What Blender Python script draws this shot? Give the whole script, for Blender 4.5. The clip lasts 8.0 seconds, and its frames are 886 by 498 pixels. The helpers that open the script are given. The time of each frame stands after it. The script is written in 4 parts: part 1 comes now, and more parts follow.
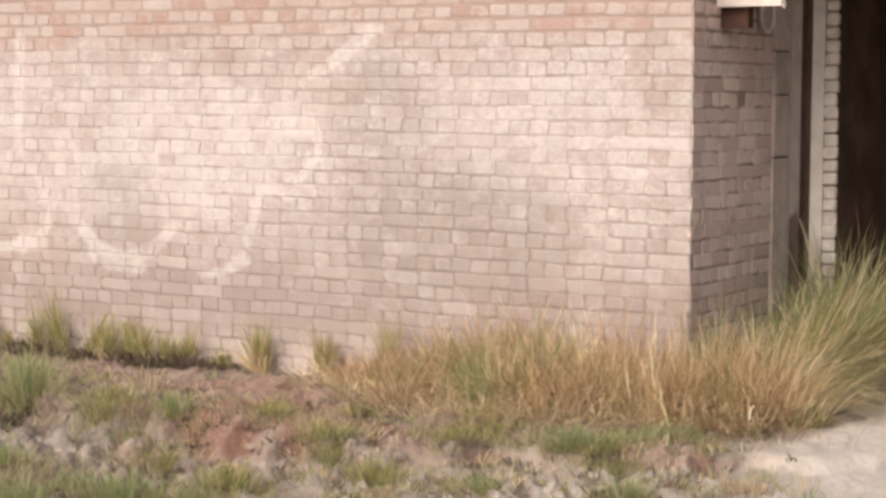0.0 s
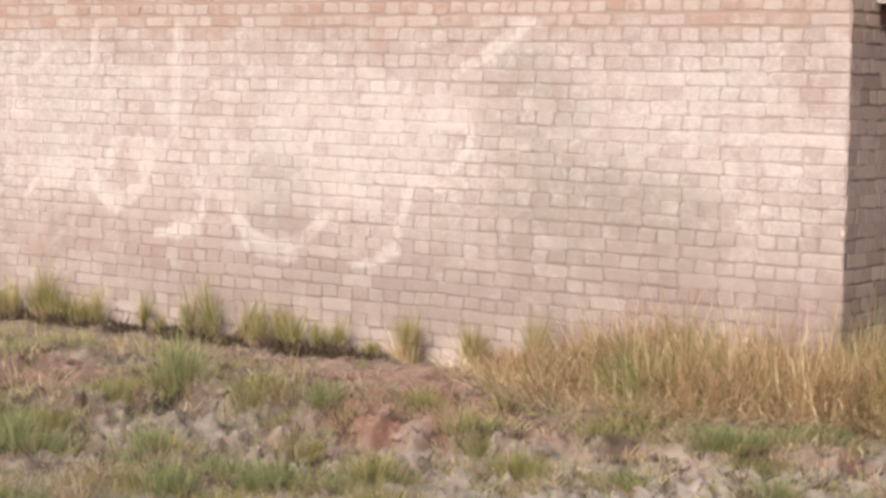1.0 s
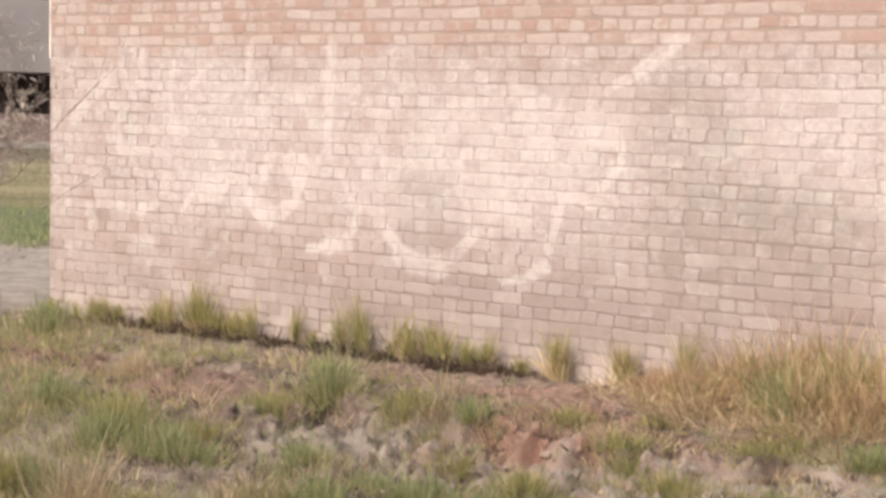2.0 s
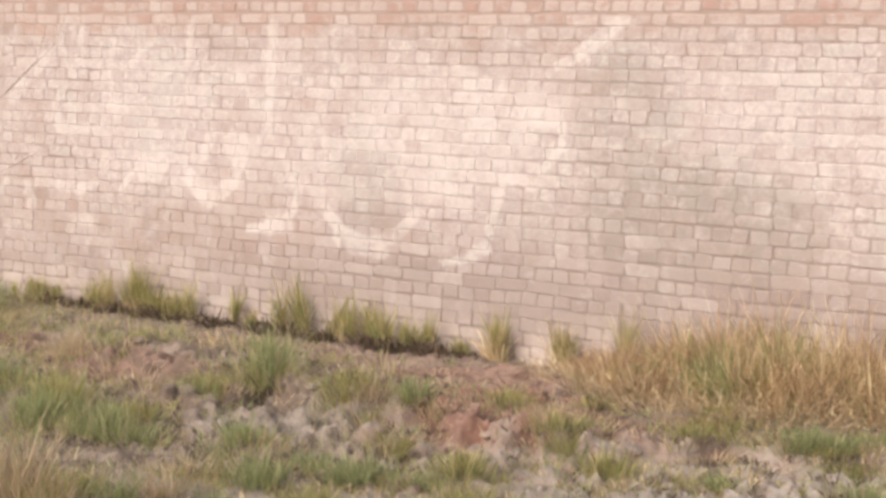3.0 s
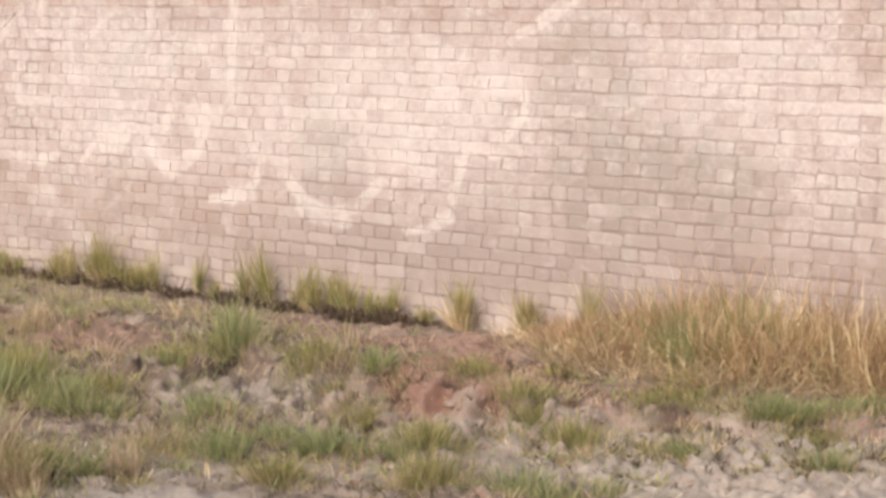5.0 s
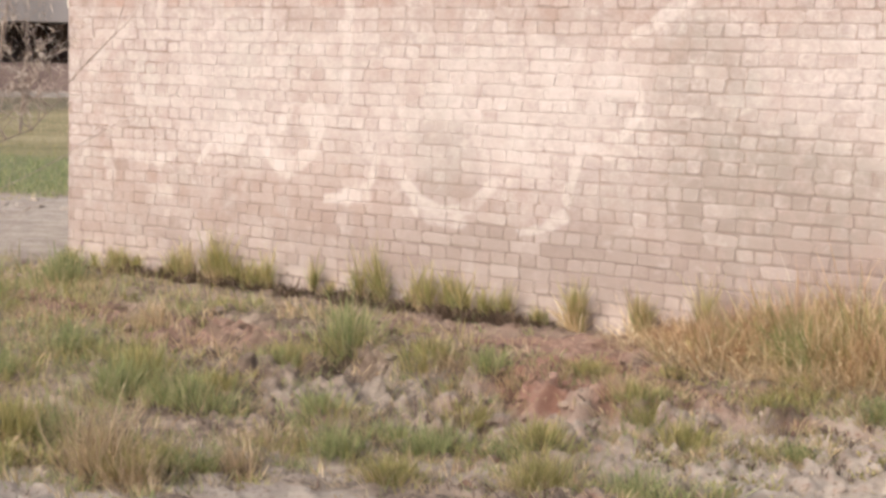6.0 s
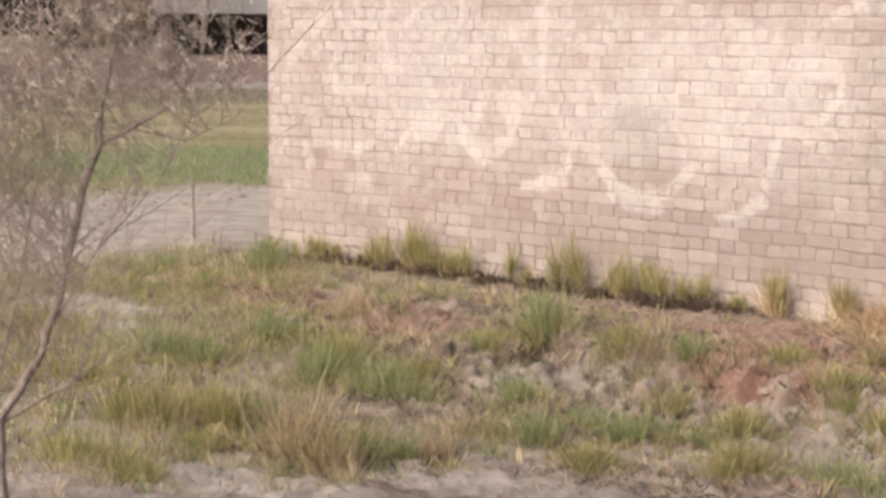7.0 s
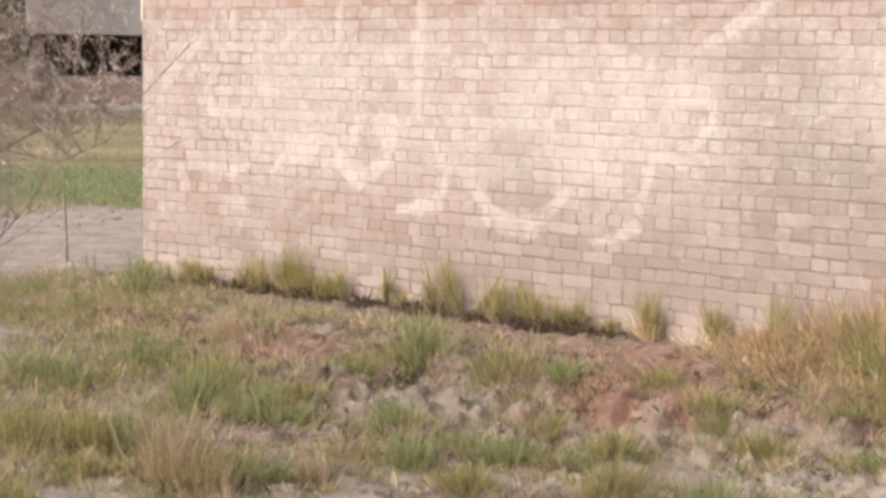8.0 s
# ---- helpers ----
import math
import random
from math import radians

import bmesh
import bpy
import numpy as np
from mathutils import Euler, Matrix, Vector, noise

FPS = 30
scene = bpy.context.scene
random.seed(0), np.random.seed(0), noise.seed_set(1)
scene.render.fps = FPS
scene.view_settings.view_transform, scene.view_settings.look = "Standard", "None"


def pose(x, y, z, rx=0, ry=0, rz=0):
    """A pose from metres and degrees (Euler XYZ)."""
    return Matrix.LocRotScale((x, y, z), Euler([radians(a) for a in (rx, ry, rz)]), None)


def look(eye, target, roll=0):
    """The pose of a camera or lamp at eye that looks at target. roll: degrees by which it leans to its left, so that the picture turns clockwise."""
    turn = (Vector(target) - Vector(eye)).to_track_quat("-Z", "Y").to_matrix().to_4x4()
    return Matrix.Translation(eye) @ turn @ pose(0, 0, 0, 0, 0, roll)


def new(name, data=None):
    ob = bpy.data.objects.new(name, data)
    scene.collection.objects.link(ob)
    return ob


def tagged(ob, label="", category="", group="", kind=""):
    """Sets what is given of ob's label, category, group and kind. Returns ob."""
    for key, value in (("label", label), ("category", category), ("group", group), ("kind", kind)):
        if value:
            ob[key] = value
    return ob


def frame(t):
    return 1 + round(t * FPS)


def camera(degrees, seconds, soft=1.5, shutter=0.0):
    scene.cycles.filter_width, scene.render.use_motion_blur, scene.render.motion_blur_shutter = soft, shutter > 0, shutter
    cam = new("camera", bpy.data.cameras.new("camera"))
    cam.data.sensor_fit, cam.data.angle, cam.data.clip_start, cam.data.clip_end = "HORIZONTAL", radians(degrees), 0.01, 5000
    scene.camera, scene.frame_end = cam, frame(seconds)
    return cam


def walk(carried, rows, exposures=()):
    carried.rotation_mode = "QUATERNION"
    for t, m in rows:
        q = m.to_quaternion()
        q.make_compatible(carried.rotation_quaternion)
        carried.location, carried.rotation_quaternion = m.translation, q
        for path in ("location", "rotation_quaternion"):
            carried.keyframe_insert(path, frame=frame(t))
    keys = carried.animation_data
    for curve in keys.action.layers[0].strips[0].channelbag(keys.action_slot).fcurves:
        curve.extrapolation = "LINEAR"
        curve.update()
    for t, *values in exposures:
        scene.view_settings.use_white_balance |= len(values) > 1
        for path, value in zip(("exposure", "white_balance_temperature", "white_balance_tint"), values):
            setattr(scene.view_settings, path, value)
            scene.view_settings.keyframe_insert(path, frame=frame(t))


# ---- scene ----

# ---------------------------------------------------------------- camera
cam = camera(25.25, 8.0, soft=3.2)
EYE = Vector((4.351, -9.928, 1.695))
# seconds, yaw, pitch, roll in degrees: a zoomed camera held in the hand, turning where it stands
TURNS = [
    (0.0, 30.83, -4.47, 0.31),
    (0.5, 33.44, -3.69, 0.26),
    (1.0, 35.18, -4.72, 1.06),
    (1.5, 37.50, -3.65, 1.09),
    (1.7, 38.57, -3.86, 1.02),
    (2.25, 39.80, -4.55, 1.18),
    (2.8, 38.83, -5.28, 1.37),
    (3.0, 37.82, -4.83, 1.51),
    (3.5, 36.46, -5.63, 1.11),
    (4.0, 35.88, -5.41, 0.87),
    (4.2, 36.02, -5.51, 0.89),
    (5.3, 37.09, -5.57, 1.22),
    (5.5, 37.57, -5.40, 1.11),
    (6.0, 40.05, -5.76, 1.16),
    (6.5, 40.31, -6.31, 0.94),
    (7.0, 45.78, -6.21, 0.17),
    (7.2, 47.36, -5.88, 0.08),
    (7.5, 46.72, -5.53, -0.00),
    (7.8, 44.62, -5.50, 0.45),
    (8.0, 42.16, -5.50, 0.74),
]


def aim(yaw, pitch, roll):
    a, b = radians(yaw), radians(pitch)
    way = Vector((-math.sin(a) * math.cos(b), math.cos(a) * math.cos(b), math.sin(b)))
    return look(EYE, EYE + way * 10, roll)


walk(cam, [(t, aim(y, p, r)) for t, y, p, r in TURNS], exposures=[(0.0, 0.33, 6080, 7), (8.0, 0.33, 6080, 7)])

# ---------------------------------------------------------------- light
SUN_EL, SUN_AZ = radians(38), radians(188)   # azimuth clockwise from +y
world = bpy.data.worlds.new("sky")
scene.world = world
world.use_nodes = True
wn = world.node_tree.nodes
sky = wn.new("ShaderNodeTexSky")
sky.sky_type, sky.sun_disc = "NISHITA", False
sky.sun_elevation, sky.sun_rotation = SUN_EL, SUN_AZ
sky.air_density, sky.dust_density, sky.ozone_density = 0.7, 8.0, 0.2
wn["Background"].inputs["Strength"].default_value = 0.15
world.node_tree.links.new(sky.outputs[0], wn["Background"].inputs["Color"])

sun_data = bpy.data.lights.new("sun", "SUN")
sun_data.energy, sun_data.angle, sun_data.color = 1.45, radians(70), (1.0, 0.88, 0.78)
sun_way = Vector((math.sin(SUN_AZ) * math.cos(SUN_EL), math.cos(SUN_AZ) * math.cos(SUN_EL), math.sin(SUN_EL)))
sun = new("sun", sun_data)
sun.matrix_world = look(sun_way * 50, (0, 0, 0))


# ---------------------------------------------------------------- materials
class Mat:
    """A small builder for node materials."""

    def __init__(self, name, rough=0.9):
        self.m = bpy.data.materials.new(name)
        self.m.use_nodes = True
        self.t = self.m.node_tree
        self.bsdf = self.t.nodes["Principled BSDF"]
        self.bsdf.inputs["Roughness"].default_value = rough
        self.bsdf.inputs["Specular IOR Level"].default_value = 0.25
        self.pos = self.t.nodes.new("ShaderNodeNewGeometry").outputs["Position"]

    def put(self, sock, v):
        if hasattr(v, "is_linked"):
            self.t.links.new(v, sock)
        else:
            sock.default_value = v

    def math(self, op, a, b=0.0, c=None, clamp=False):
        n = self.t.nodes.new("ShaderNodeMath")
        n.operation, n.use_clamp = op, clamp
        self.put(n.inputs[0], a)
        self.put(n.inputs[1], b)
        if c is not None:
            self.put(n.inputs[2], c)
        return n.outputs[0]

    def vec(self, op, a, b):
        n = self.t.nodes.new("ShaderNodeVectorMath")
        n.operation = op
        self.put(n.inputs[0], a)
        self.put(n.inputs[1], b)
        return n.outputs["Value"] if op in ("LENGTH", "DOT_PRODUCT", "DISTANCE") else n.outputs["Vector"]

    def noise(self, scale, detail=4.0, rough=0.55, at=None, distort=0.0):
        n = self.t.nodes.new("ShaderNodeTexNoise")
        n.inputs["Scale"].default_value = scale
        n.inputs["Detail"].default_value = detail
        n.inputs["Roughness"].default_value = rough
        n.inputs["Distortion"].default_value = distort
        self.put(n.inputs["Vector"], self.pos if at is None else at)
        return n.outputs["Fac"]

    def step(self, v, lo, hi, a=0.0, b=1.0):
        n = self.t.nodes.new("ShaderNodeMapRange")
        n.interpolation_type = "SMOOTHSTEP"
        self.put(n.inputs["Value"], v)
        for i, x in enumerate((lo, hi, a, b), 1):
            self.put(n.inputs[i], x)
        return n.outputs["Result"]

    def mix(self, f, a, b):
        n = self.t.nodes.new("ShaderNodeMix")
        n.data_type = "RGBA"
        self.put(n.inputs["Factor"], f)
        for s, v in ((n.inputs[6], a), (n.inputs[7], b)):
            self.put(s, v if hasattr(v, "is_linked") else (*v, 1.0))
        return n.outputs[2]

    def xyz(self):
        n = self.t.nodes.new("ShaderNodeSeparateXYZ")
        self.put(n.inputs[0], self.pos)
        return n.outputs

    def rand(self):
        """A number for each object and one for each island, added and wrapped."""
        o = self.t.nodes.new("ShaderNodeObjectInfo").outputs["Random"]
        i = self.t.nodes.new("ShaderNodeNewGeometry").outputs["Random Per Island"]
        return self.math("FRACT", self.math("ADD", o, i))

    def spot(self, cx, cy, rx, ry, plane="xy", wob=0.35, scale=2.5):
        """1 inside a soft-edged, wobbly ellipse."""
        s = self.xyz()
        u, v = s[0], s[2 if plane == "xz" else 1]
        du = self.math("DIVIDE", self.math("SUBTRACT", u, cx), rx)
        dv = self.math("DIVIDE", self.math("SUBTRACT", v, cy), ry)
        d = self.math("SQRT", self.math("ADD", self.math("MULTIPLY", du, du), self.math("MULTIPLY", dv, dv)))
        d = self.math("ADD", d, self.math("MULTIPLY", self.math("SUBTRACT", self.noise(scale, 5), 0.5), 2 * wob))
        return self.step(d, 1.15, 0.7)

    def bump(self, h, strength=0.4, dist=0.01):
        n = self.t.nodes.new("ShaderNodeBump")
        n.inputs["Strength"].default_value, n.inputs["Distance"].default_value = strength, dist
        self.put(n.inputs["Height"], h)
        self.t.links.new(n.outputs[0], self.bsdf.inputs["Normal"])

    def color(self, c):
        self.put(self.bsdf.inputs["Base Color"], c if hasattr(c, "is_linked") else (*c, 1.0))
        return self.m


def stroke_group():
    """Node group: 1 within W of the segment A-B, falling off softly."""
    g = bpy.data.node_groups.new("brush_stroke", "ShaderNodeTree")
    for nm, kind in (("P", "NodeSocketVector"), ("A", "NodeSocketVector"), ("B", "NodeSocketVector"), ("W", "NodeSocketFloat"), ("S", "NodeSocketFloat")):
        g.interface.new_socket(nm, in_out="INPUT", socket_type=kind)
    g.interface.new_socket("Mask", in_out="OUTPUT", socket_type="NodeSocketFloat")
    gi, go = g.nodes.new("NodeGroupInput"), g.nodes.new("NodeGroupOutput")

    def v(op, a, b=None, out="Vector"):
        n = g.nodes.new("ShaderNodeVectorMath")
        n.operation = op
        g.links.new(a, n.inputs[0])
        if b is not None:
            g.links.new(b, n.inputs["Scale"] if op == "SCALE" else n.inputs[1])
        return n.outputs[out]

    def f(op, a, b=None, clamp=False):
        n = g.nodes.new("ShaderNodeMath")
        n.operation, n.use_clamp = op, clamp
        g.links.new(a, n.inputs[0])
        if b is not None:
            g.links.new(b, n.inputs[1])
        return n.outputs[0]

    pa, ba = v("SUBTRACT", gi.outputs["P"], gi.outputs["A"]), v("SUBTRACT", gi.outputs["B"], gi.outputs["A"])
    h = f("DIVIDE", v("DOT_PRODUCT", pa, ba, "Value"), v("DOT_PRODUCT", ba, ba, "Value"), True)
    d = v("LENGTH", v("SUBTRACT", pa, v("SCALE", ba, h)), None, "Value")
    mr = g.nodes.new("ShaderNodeMapRange")
    mr.interpolation_type = "SMOOTHSTEP"
    g.links.new(f("DIVIDE", d, gi.outputs["W"]), mr.inputs["Value"])
    for i, x in enumerate((1.3, 0.6, 0.0, 1.0), 1):
        mr.inputs[i].default_value = x
    g.links.new(f("MULTIPLY", mr.outputs[0], gi.outputs["S"]), go.inputs[0])
    return g


STROKE = stroke_group()


def wall_paint(M, span=None, r=0.5):
    """Masks shared by bricks and mortar of the old painted wall: paint film, brushed strokes, grey stains, wear towards the top. span: the stretch of the wall whose strokes are drawn."""
    s = M.xyz()
    big, mid = M.noise(0.9, 4), M.noise(5.0, 5, 0.6)
    film = M.math("ADD", M.math("MULTIPLY", big, 0.45), M.math("MULTIPLY", mid, 0.5))
    film = M.math("ADD", film, M.math("MULTIPLY", r, 0.05))
    band = M.math("MULTIPLY", M.step(s[2], 0.55, 1.1), M.step(s[2], 2.15, 1.8))
    film = M.step(M.math("ADD", film, M.math("MULTIPLY", band, 0.06)), 0.38, 0.62)
    worn = M.step(M.math("ADD", s[2], M.math("MULTIPLY", M.math("SUBTRACT", M.noise(1.7, 5), 0.5), 0.5)), 1.98, 2.12)
    film = M.math("MULTIPLY", film, M.math("SUBTRACT", 1.0, M.math("MULTIPLY", worn, 0.5)))
    grey = M.math("MAXIMUM", M.spot(-1.5, 0.9, 0.85, 0.45, "xz", 0.6, 2.0), M.math("MULTIPLY", M.spot(-4.0, 0.92, 0.36, 0.36, "xz", 0.7, 4.0), 0.6))
    grey = M.math("MAXIMUM", grey, M.math("MULTIPLY", M.spot(-2.0, 1.5, 0.4, 0.5, "xz"), 0.6))
    grey = M.math("MAXIMUM", grey, M.spot(-1.85, 0.8, 0.45, 0.45, "xz", 0.6, 2.5))
    grey = M.math("MAXIMUM", grey, M.math("MULTIPLY", M.spot(-2.9, 0.36, 1.3, 0.24, "xz", 0.6, 2.5), 0.8))
    paint = None
    if span:
        n = M.t.nodes.new("ShaderNodeTexNoise")
        n.inputs["Scale"].default_value = 6.0
        M.put(n.inputs["Vector"], M.pos)
        wob = M.vec("MULTIPLY", M.vec("SUBTRACT", n.outputs["Color"], (0.5, 0.5, 0.5)), (0.05, 0.0, 0.05))
        n2 = M.t.nodes.new("ShaderNodeTexNoise")
        n2.inputs["Scale"].default_value, n2.inputs["Detail"].default_value = 20.0, 4.0
        M.put(n2.inputs["Vector"], M.pos)
        wob = M.vec("ADD", wob, M.vec("MULTIPLY", M.vec("SUBTRACT", n2.outputs["Color"], (0.5, 0.5, 0.5)), (0.07, 0.0, 0.05)))
        flat = M.vec("ADD", M.vec("MULTIPLY", M.pos, (1.0, 0.0, 1.0)), wob)

        def brush(path, width, strength):
            nonlocal paint
            if max(x for x, z in path) < span[0] - 0.35 or min(x for x, z in path) > span[1] + 0.35:
                return
            for (x0, z0), (x1, z1) in zip(path, path[1:]):
                g = M.t.nodes.new("ShaderNodeGroup")
                g.node_tree = STROKE
                M.put(g.inputs["P"], flat)
                g.inputs["A"].default_value, g.inputs["B"].default_value = (x0, 0, z0), (x1, 0, z1)
                g.inputs["W"].default_value, g.inputs["S"].default_value = width, strength
                paint = g.outputs[0] if paint is None else M.math("MAXIMUM", paint, g.outputs[0])

        # the slash over the writing, and the knob with its tail
        brush([(-2.36, 1.89), (-2.24, 1.96), (-2.1, 2.06)], 0.05, 1.0)
        brush([(-2.52, 1.815), (-2.42, 1.84)], 0.03, 0.9)
        brush([(-2.1, 2.06), (-1.98, 2.08)], 0.025, 0.7)
        brush([(-2.72, 1.5), (-2.54, 1.5)], 0.08, 0.95)
        brush([(-2.54, 1.54), (-2.46, 1.46), (-2.46, 1.35), (-2.52, 1.245), (-2.61, 1.16)], 0.032, 0.95)
        brush([(-2.9, 1.095), (-2.77, 1.115), (-2.69, 1.07), (-2.61, 1.09)], 0.03, 0.95)
        brush([(-2.9, 1.07), (-2.94, 0.945), (-2.98, 0.845), (-2.99, 0.755)], 0.035, 0.8)
        brush([(-3.02, 0.665), (-3.12, 0.615)], 0.05, 1.0)
        brush([(-3.12, 0.61), (-3.35, 0.545)], 0.028, 0.9)
        brush([(-3.45, 1.215), (-3.32, 1.24)], 0.07, 0.75)
        brush([(-3.39, 1.18), (-3.37, 1.02)], 0.075, 0.8)
        # the open bowl
        brush([(-4.37, 1.37), (-4.39, 1.14), (-4.37, 0.84)], 0.04, 0.5)
        brush([(-4.34, 0.81), (-4.19, 0.67), (-3.96, 0.615), (-3.75, 0.69), (-3.6, 0.835)], 0.05, 0.85)
        brush([(-4.25, 0.65), (-4.1, 0.58), (-3.85, 0.575)], 0.05, 0.75)
        # the stroke before it
        brush([(-5.05, 0.645), (-4.86, 0.675)], 0.035, 1.0)
        brush([(-4.86, 0.69), (-4.7, 0.7)], 0.06, 1.0)
        brush([(-4.72, 0.72), (-4.63, 0.83), (-4.59, 0.98)], 0.035, 0.9)
        brush([(-4.7, 1.21), (-4.68, 1.0)], 0.07, 0.65)
        # the ringed letter and the blot beside it
        brush([(-5.5, 1.16), (-5.44, 1.265), (-5.25, 1.3)], 0.05, 0.85)
        brush([(-5.3, 1.22), (-5.18, 1.22)], 0.08, 0.9)
        brush([(-5.25, 1.25), (-5.13, 1.24), (-5.14, 1.13), (-5.23, 0.97), (-5.35, 0.87)], 0.075, 1.0)
        brush([(-5.35, 0.87), (-5.49, 0.86), (-5.57, 0.92), (-5.63, 0.98)], 0.07, 0.95)
        brush([(-5.52, 0.83), (-5.42, 0.81)], 0.04, 0.9)
        brush([(-6.13, 1.06), (-5.92, 1.07)], 0.085, 0.95)
        brush([(-6.12, 0.98), (-5.96, 0.97)], 0.06, 0.9)
        brush([(-6.0, 1.14), (-5.83, 1.17)], 0.045, 0.8)
        brush([(-6.22, 0.99), (-6.35, 0.84)], 0.028, 0.95)
        # the uprights
        brush([(-5.64, 2.06), (-5.67, 1.81), (-5.69, 1.37), (-5.68, 1.05)], 0.035, 0.6)
        brush([(-4.86, 2.05), (-4.88, 1.82), (-4.89, 1.4)], 0.045, 0.85)
        brush([(-6.79, 2.09), (-6.79, 1.78)], 0.035, 0.55)
        brush([(-7.55, 1.49), (-7.36, 1.67), (-7.18, 1.8)], 0.06, 0.7)
        brush([(-6.44, 1.92), (-6.47, 1.72), (-6.45, 1.47), (-6.33, 1.46)], 0.03, 0.7)
        brush([(-6.28, 1.75), (-6.02, 1.94)], 0.025, 0.7)
        brush([(-6.0, 1.78), (-5.94, 1.68), (-5.83, 1.76)], 0.05, 0.6)
        brush([(-5.22, 1.69), (-5.06, 1.73)], 0.06, 0.6)
        brush([(-7.06, 1.44), (-7.02, 1.27), (-6.71, 1.29)], 0.05, 0.75)
        brush([(-7.4, 0.84), (-7.16, 0.86), (-6.84, 0.83), (-6.6, 0.89)], 0.04, 0.75)
        brush([(-7.36, 0.79), (-7.32, 0.69)], 0.05, 0.8)
        brush([(-6.84, 0.62), (-6.67, 0.6)], 0.05, 0.5)
        brush([(-0.92, 1.8), (-0.92, 1.5)], 0.045, 0.5)
        brush([(-0.69, 1.3), (-0.67, 1.15)], 0.03, 0.6)
        brush([(-0.74, 1.43), (-0.02, 1.43)], 0.04, 0.7)
        wear = M.math("ADD", M.math("MULTIPLY", M.noise(12.0, 5, 0.7), 0.55), M.math("MULTIPLY", M.noise(2.5, 3), 0.3))
        wear = M.math("ADD", wear, M.math("MULTIPLY", r, 0.06))
        smear = M.math("MULTIPLY", M.spot(-4.6, 1.35, 2.4, 0.55, "xz", 0.5, 1.8), 0.3)
        smear = M.math("MAXIMUM", smear, M.math("MULTIPLY", M.spot(-3.4, 1.35, 0.8, 0.45, "xz", 0.5, 3.0), 0.65))
        smear = M.math("MAXIMUM", smear, M.math("MULTIPLY", M.spot(-0.9, 1.5, 0.9, 0.35, "xz", 0.6, 3.0), 0.3))
        paint = M.math("MULTIPLY", smear if paint is None else M.math("MAXIMUM", paint, smear), M.step(wear, 0.29, 0.5))
    return film, worn, grey, paint, s


def mat_brick(name, span=None):
    M = Mat(name)
    r = M.rand()
    film, worn, grey, paint, s = wall_paint(M, span, r)
    raw = M.mix(M.math("FRACT", M.math("MULTIPLY", r, 3.7)), (0.333, 0.254, 0.224), (0.397, 0.323, 0.294))
    raw = M.mix(M.step(M.noise(60, 3), 0.35, 0.7), raw, (0.302, 0.218, 0.188))
    wash = M.mix(M.math("FRACT", M.math("MULTIPLY", r, 7.3)), (0.392, 0.338, 0.321), (0.432, 0.375, 0.359))
    if not span:
        # brick colour raised to offset the shade on the return wall
        raw = M.mix(r, (0.49, 0.365, 0.305), (0.71, 0.57, 0.49))
        film = M.math("MULTIPLY", film, 0.35)
    wash = M.mix(M.math("MULTIPLY", M.step(M.noise(8.0, 5, 0.65), 0.4, 0.66), 0.8), wash, (0.476, 0.415, 0.392))
    wash = M.mix(M.math("MULTIPLY", M.step(M.noise(10.5, 5, 0.7, None, 0.6), 0.5, 0.34), 0.6), wash, (0.333, 0.270, 0.245))
    wash = M.mix(M.math("MULTIPLY", M.step(M.noise(2.1, 5, 0.6), 0.48, 0.66), 0.7), wash, (0.382, 0.355, 0.328))
    speck = M.noise(15.0, 6, 0.75, None, 1.5)
    wash = M.mix(M.math("MULTIPLY", M.step(speck, 0.5, 0.64), 0.8), wash, (0.556, 0.494, 0.469))
    wash = M.mix(M.math("MULTIPLY", M.step(speck, 0.48, 0.34), 0.8), wash, (0.298, 0.242, 0.222))
    c = M.mix(M.math("MULTIPLY", film, 0.9), raw, wash)
    c = M.mix(M.math("MULTIPLY", M.math("MULTIPLY", grey, M.step(M.noise(7.0, 5, 0.7), 0.3, 0.6)), 0.82), c, (0.260, 0.230, 0.205))
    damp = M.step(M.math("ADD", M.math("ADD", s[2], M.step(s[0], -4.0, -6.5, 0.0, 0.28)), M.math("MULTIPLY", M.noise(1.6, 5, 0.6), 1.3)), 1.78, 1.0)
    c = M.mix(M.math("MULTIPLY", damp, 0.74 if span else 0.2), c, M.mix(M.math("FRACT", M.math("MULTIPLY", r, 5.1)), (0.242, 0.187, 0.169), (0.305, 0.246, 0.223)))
    c = M.mix(M.math("MULTIPLY", M.step(M.noise(4.2, 6, 0.7, None, 0.6), 0.47, 0.32), 0.45), c, (0.235, 0.188, 0.172))
    bloom = M.math("MULTIPLY", M.step(M.math("ADD", s[2], M.math("MULTIPLY", M.noise(2.2, 5, 0.6), 0.5)), 0.52, 0.3), M.step(M.noise(7.0, 4), 0.3, 0.6, 0.35, 0.85))
    c = M.mix(bloom, c, (0.43, 0.355, 0.315))
    blot = M.noise(6.5, 6, 0.72, None, 0.8)
    c = M.mix(M.math("MULTIPLY", M.step(blot, 0.54, 0.7), 0.35), c, (0.486, 0.428, 0.403))
    tone = M.math("FRACT", M.math("MULTIPLY", r, 11.3))
    c = M.mix(M.step(tone, 0.6, 1.0, 0.0, 0.2), c, (0.50, 0.44, 0.415))
    c = M.mix(M.step(tone, 0.35, 0.0, 0.0, 0.24), c, (0.292, 0.231, 0.207))
    if paint is not None:
        c = M.mix(M.math("MULTIPLY", paint, 0.62), c, (0.565, 0.512, 0.49))
    c = M.mix(M.math("MULTIPLY", M.step(M.noise(17.0, 5, 0.7, None, 1.0), 0.4, 0.28), 0.55), c, (0.233, 0.181, 0.161))
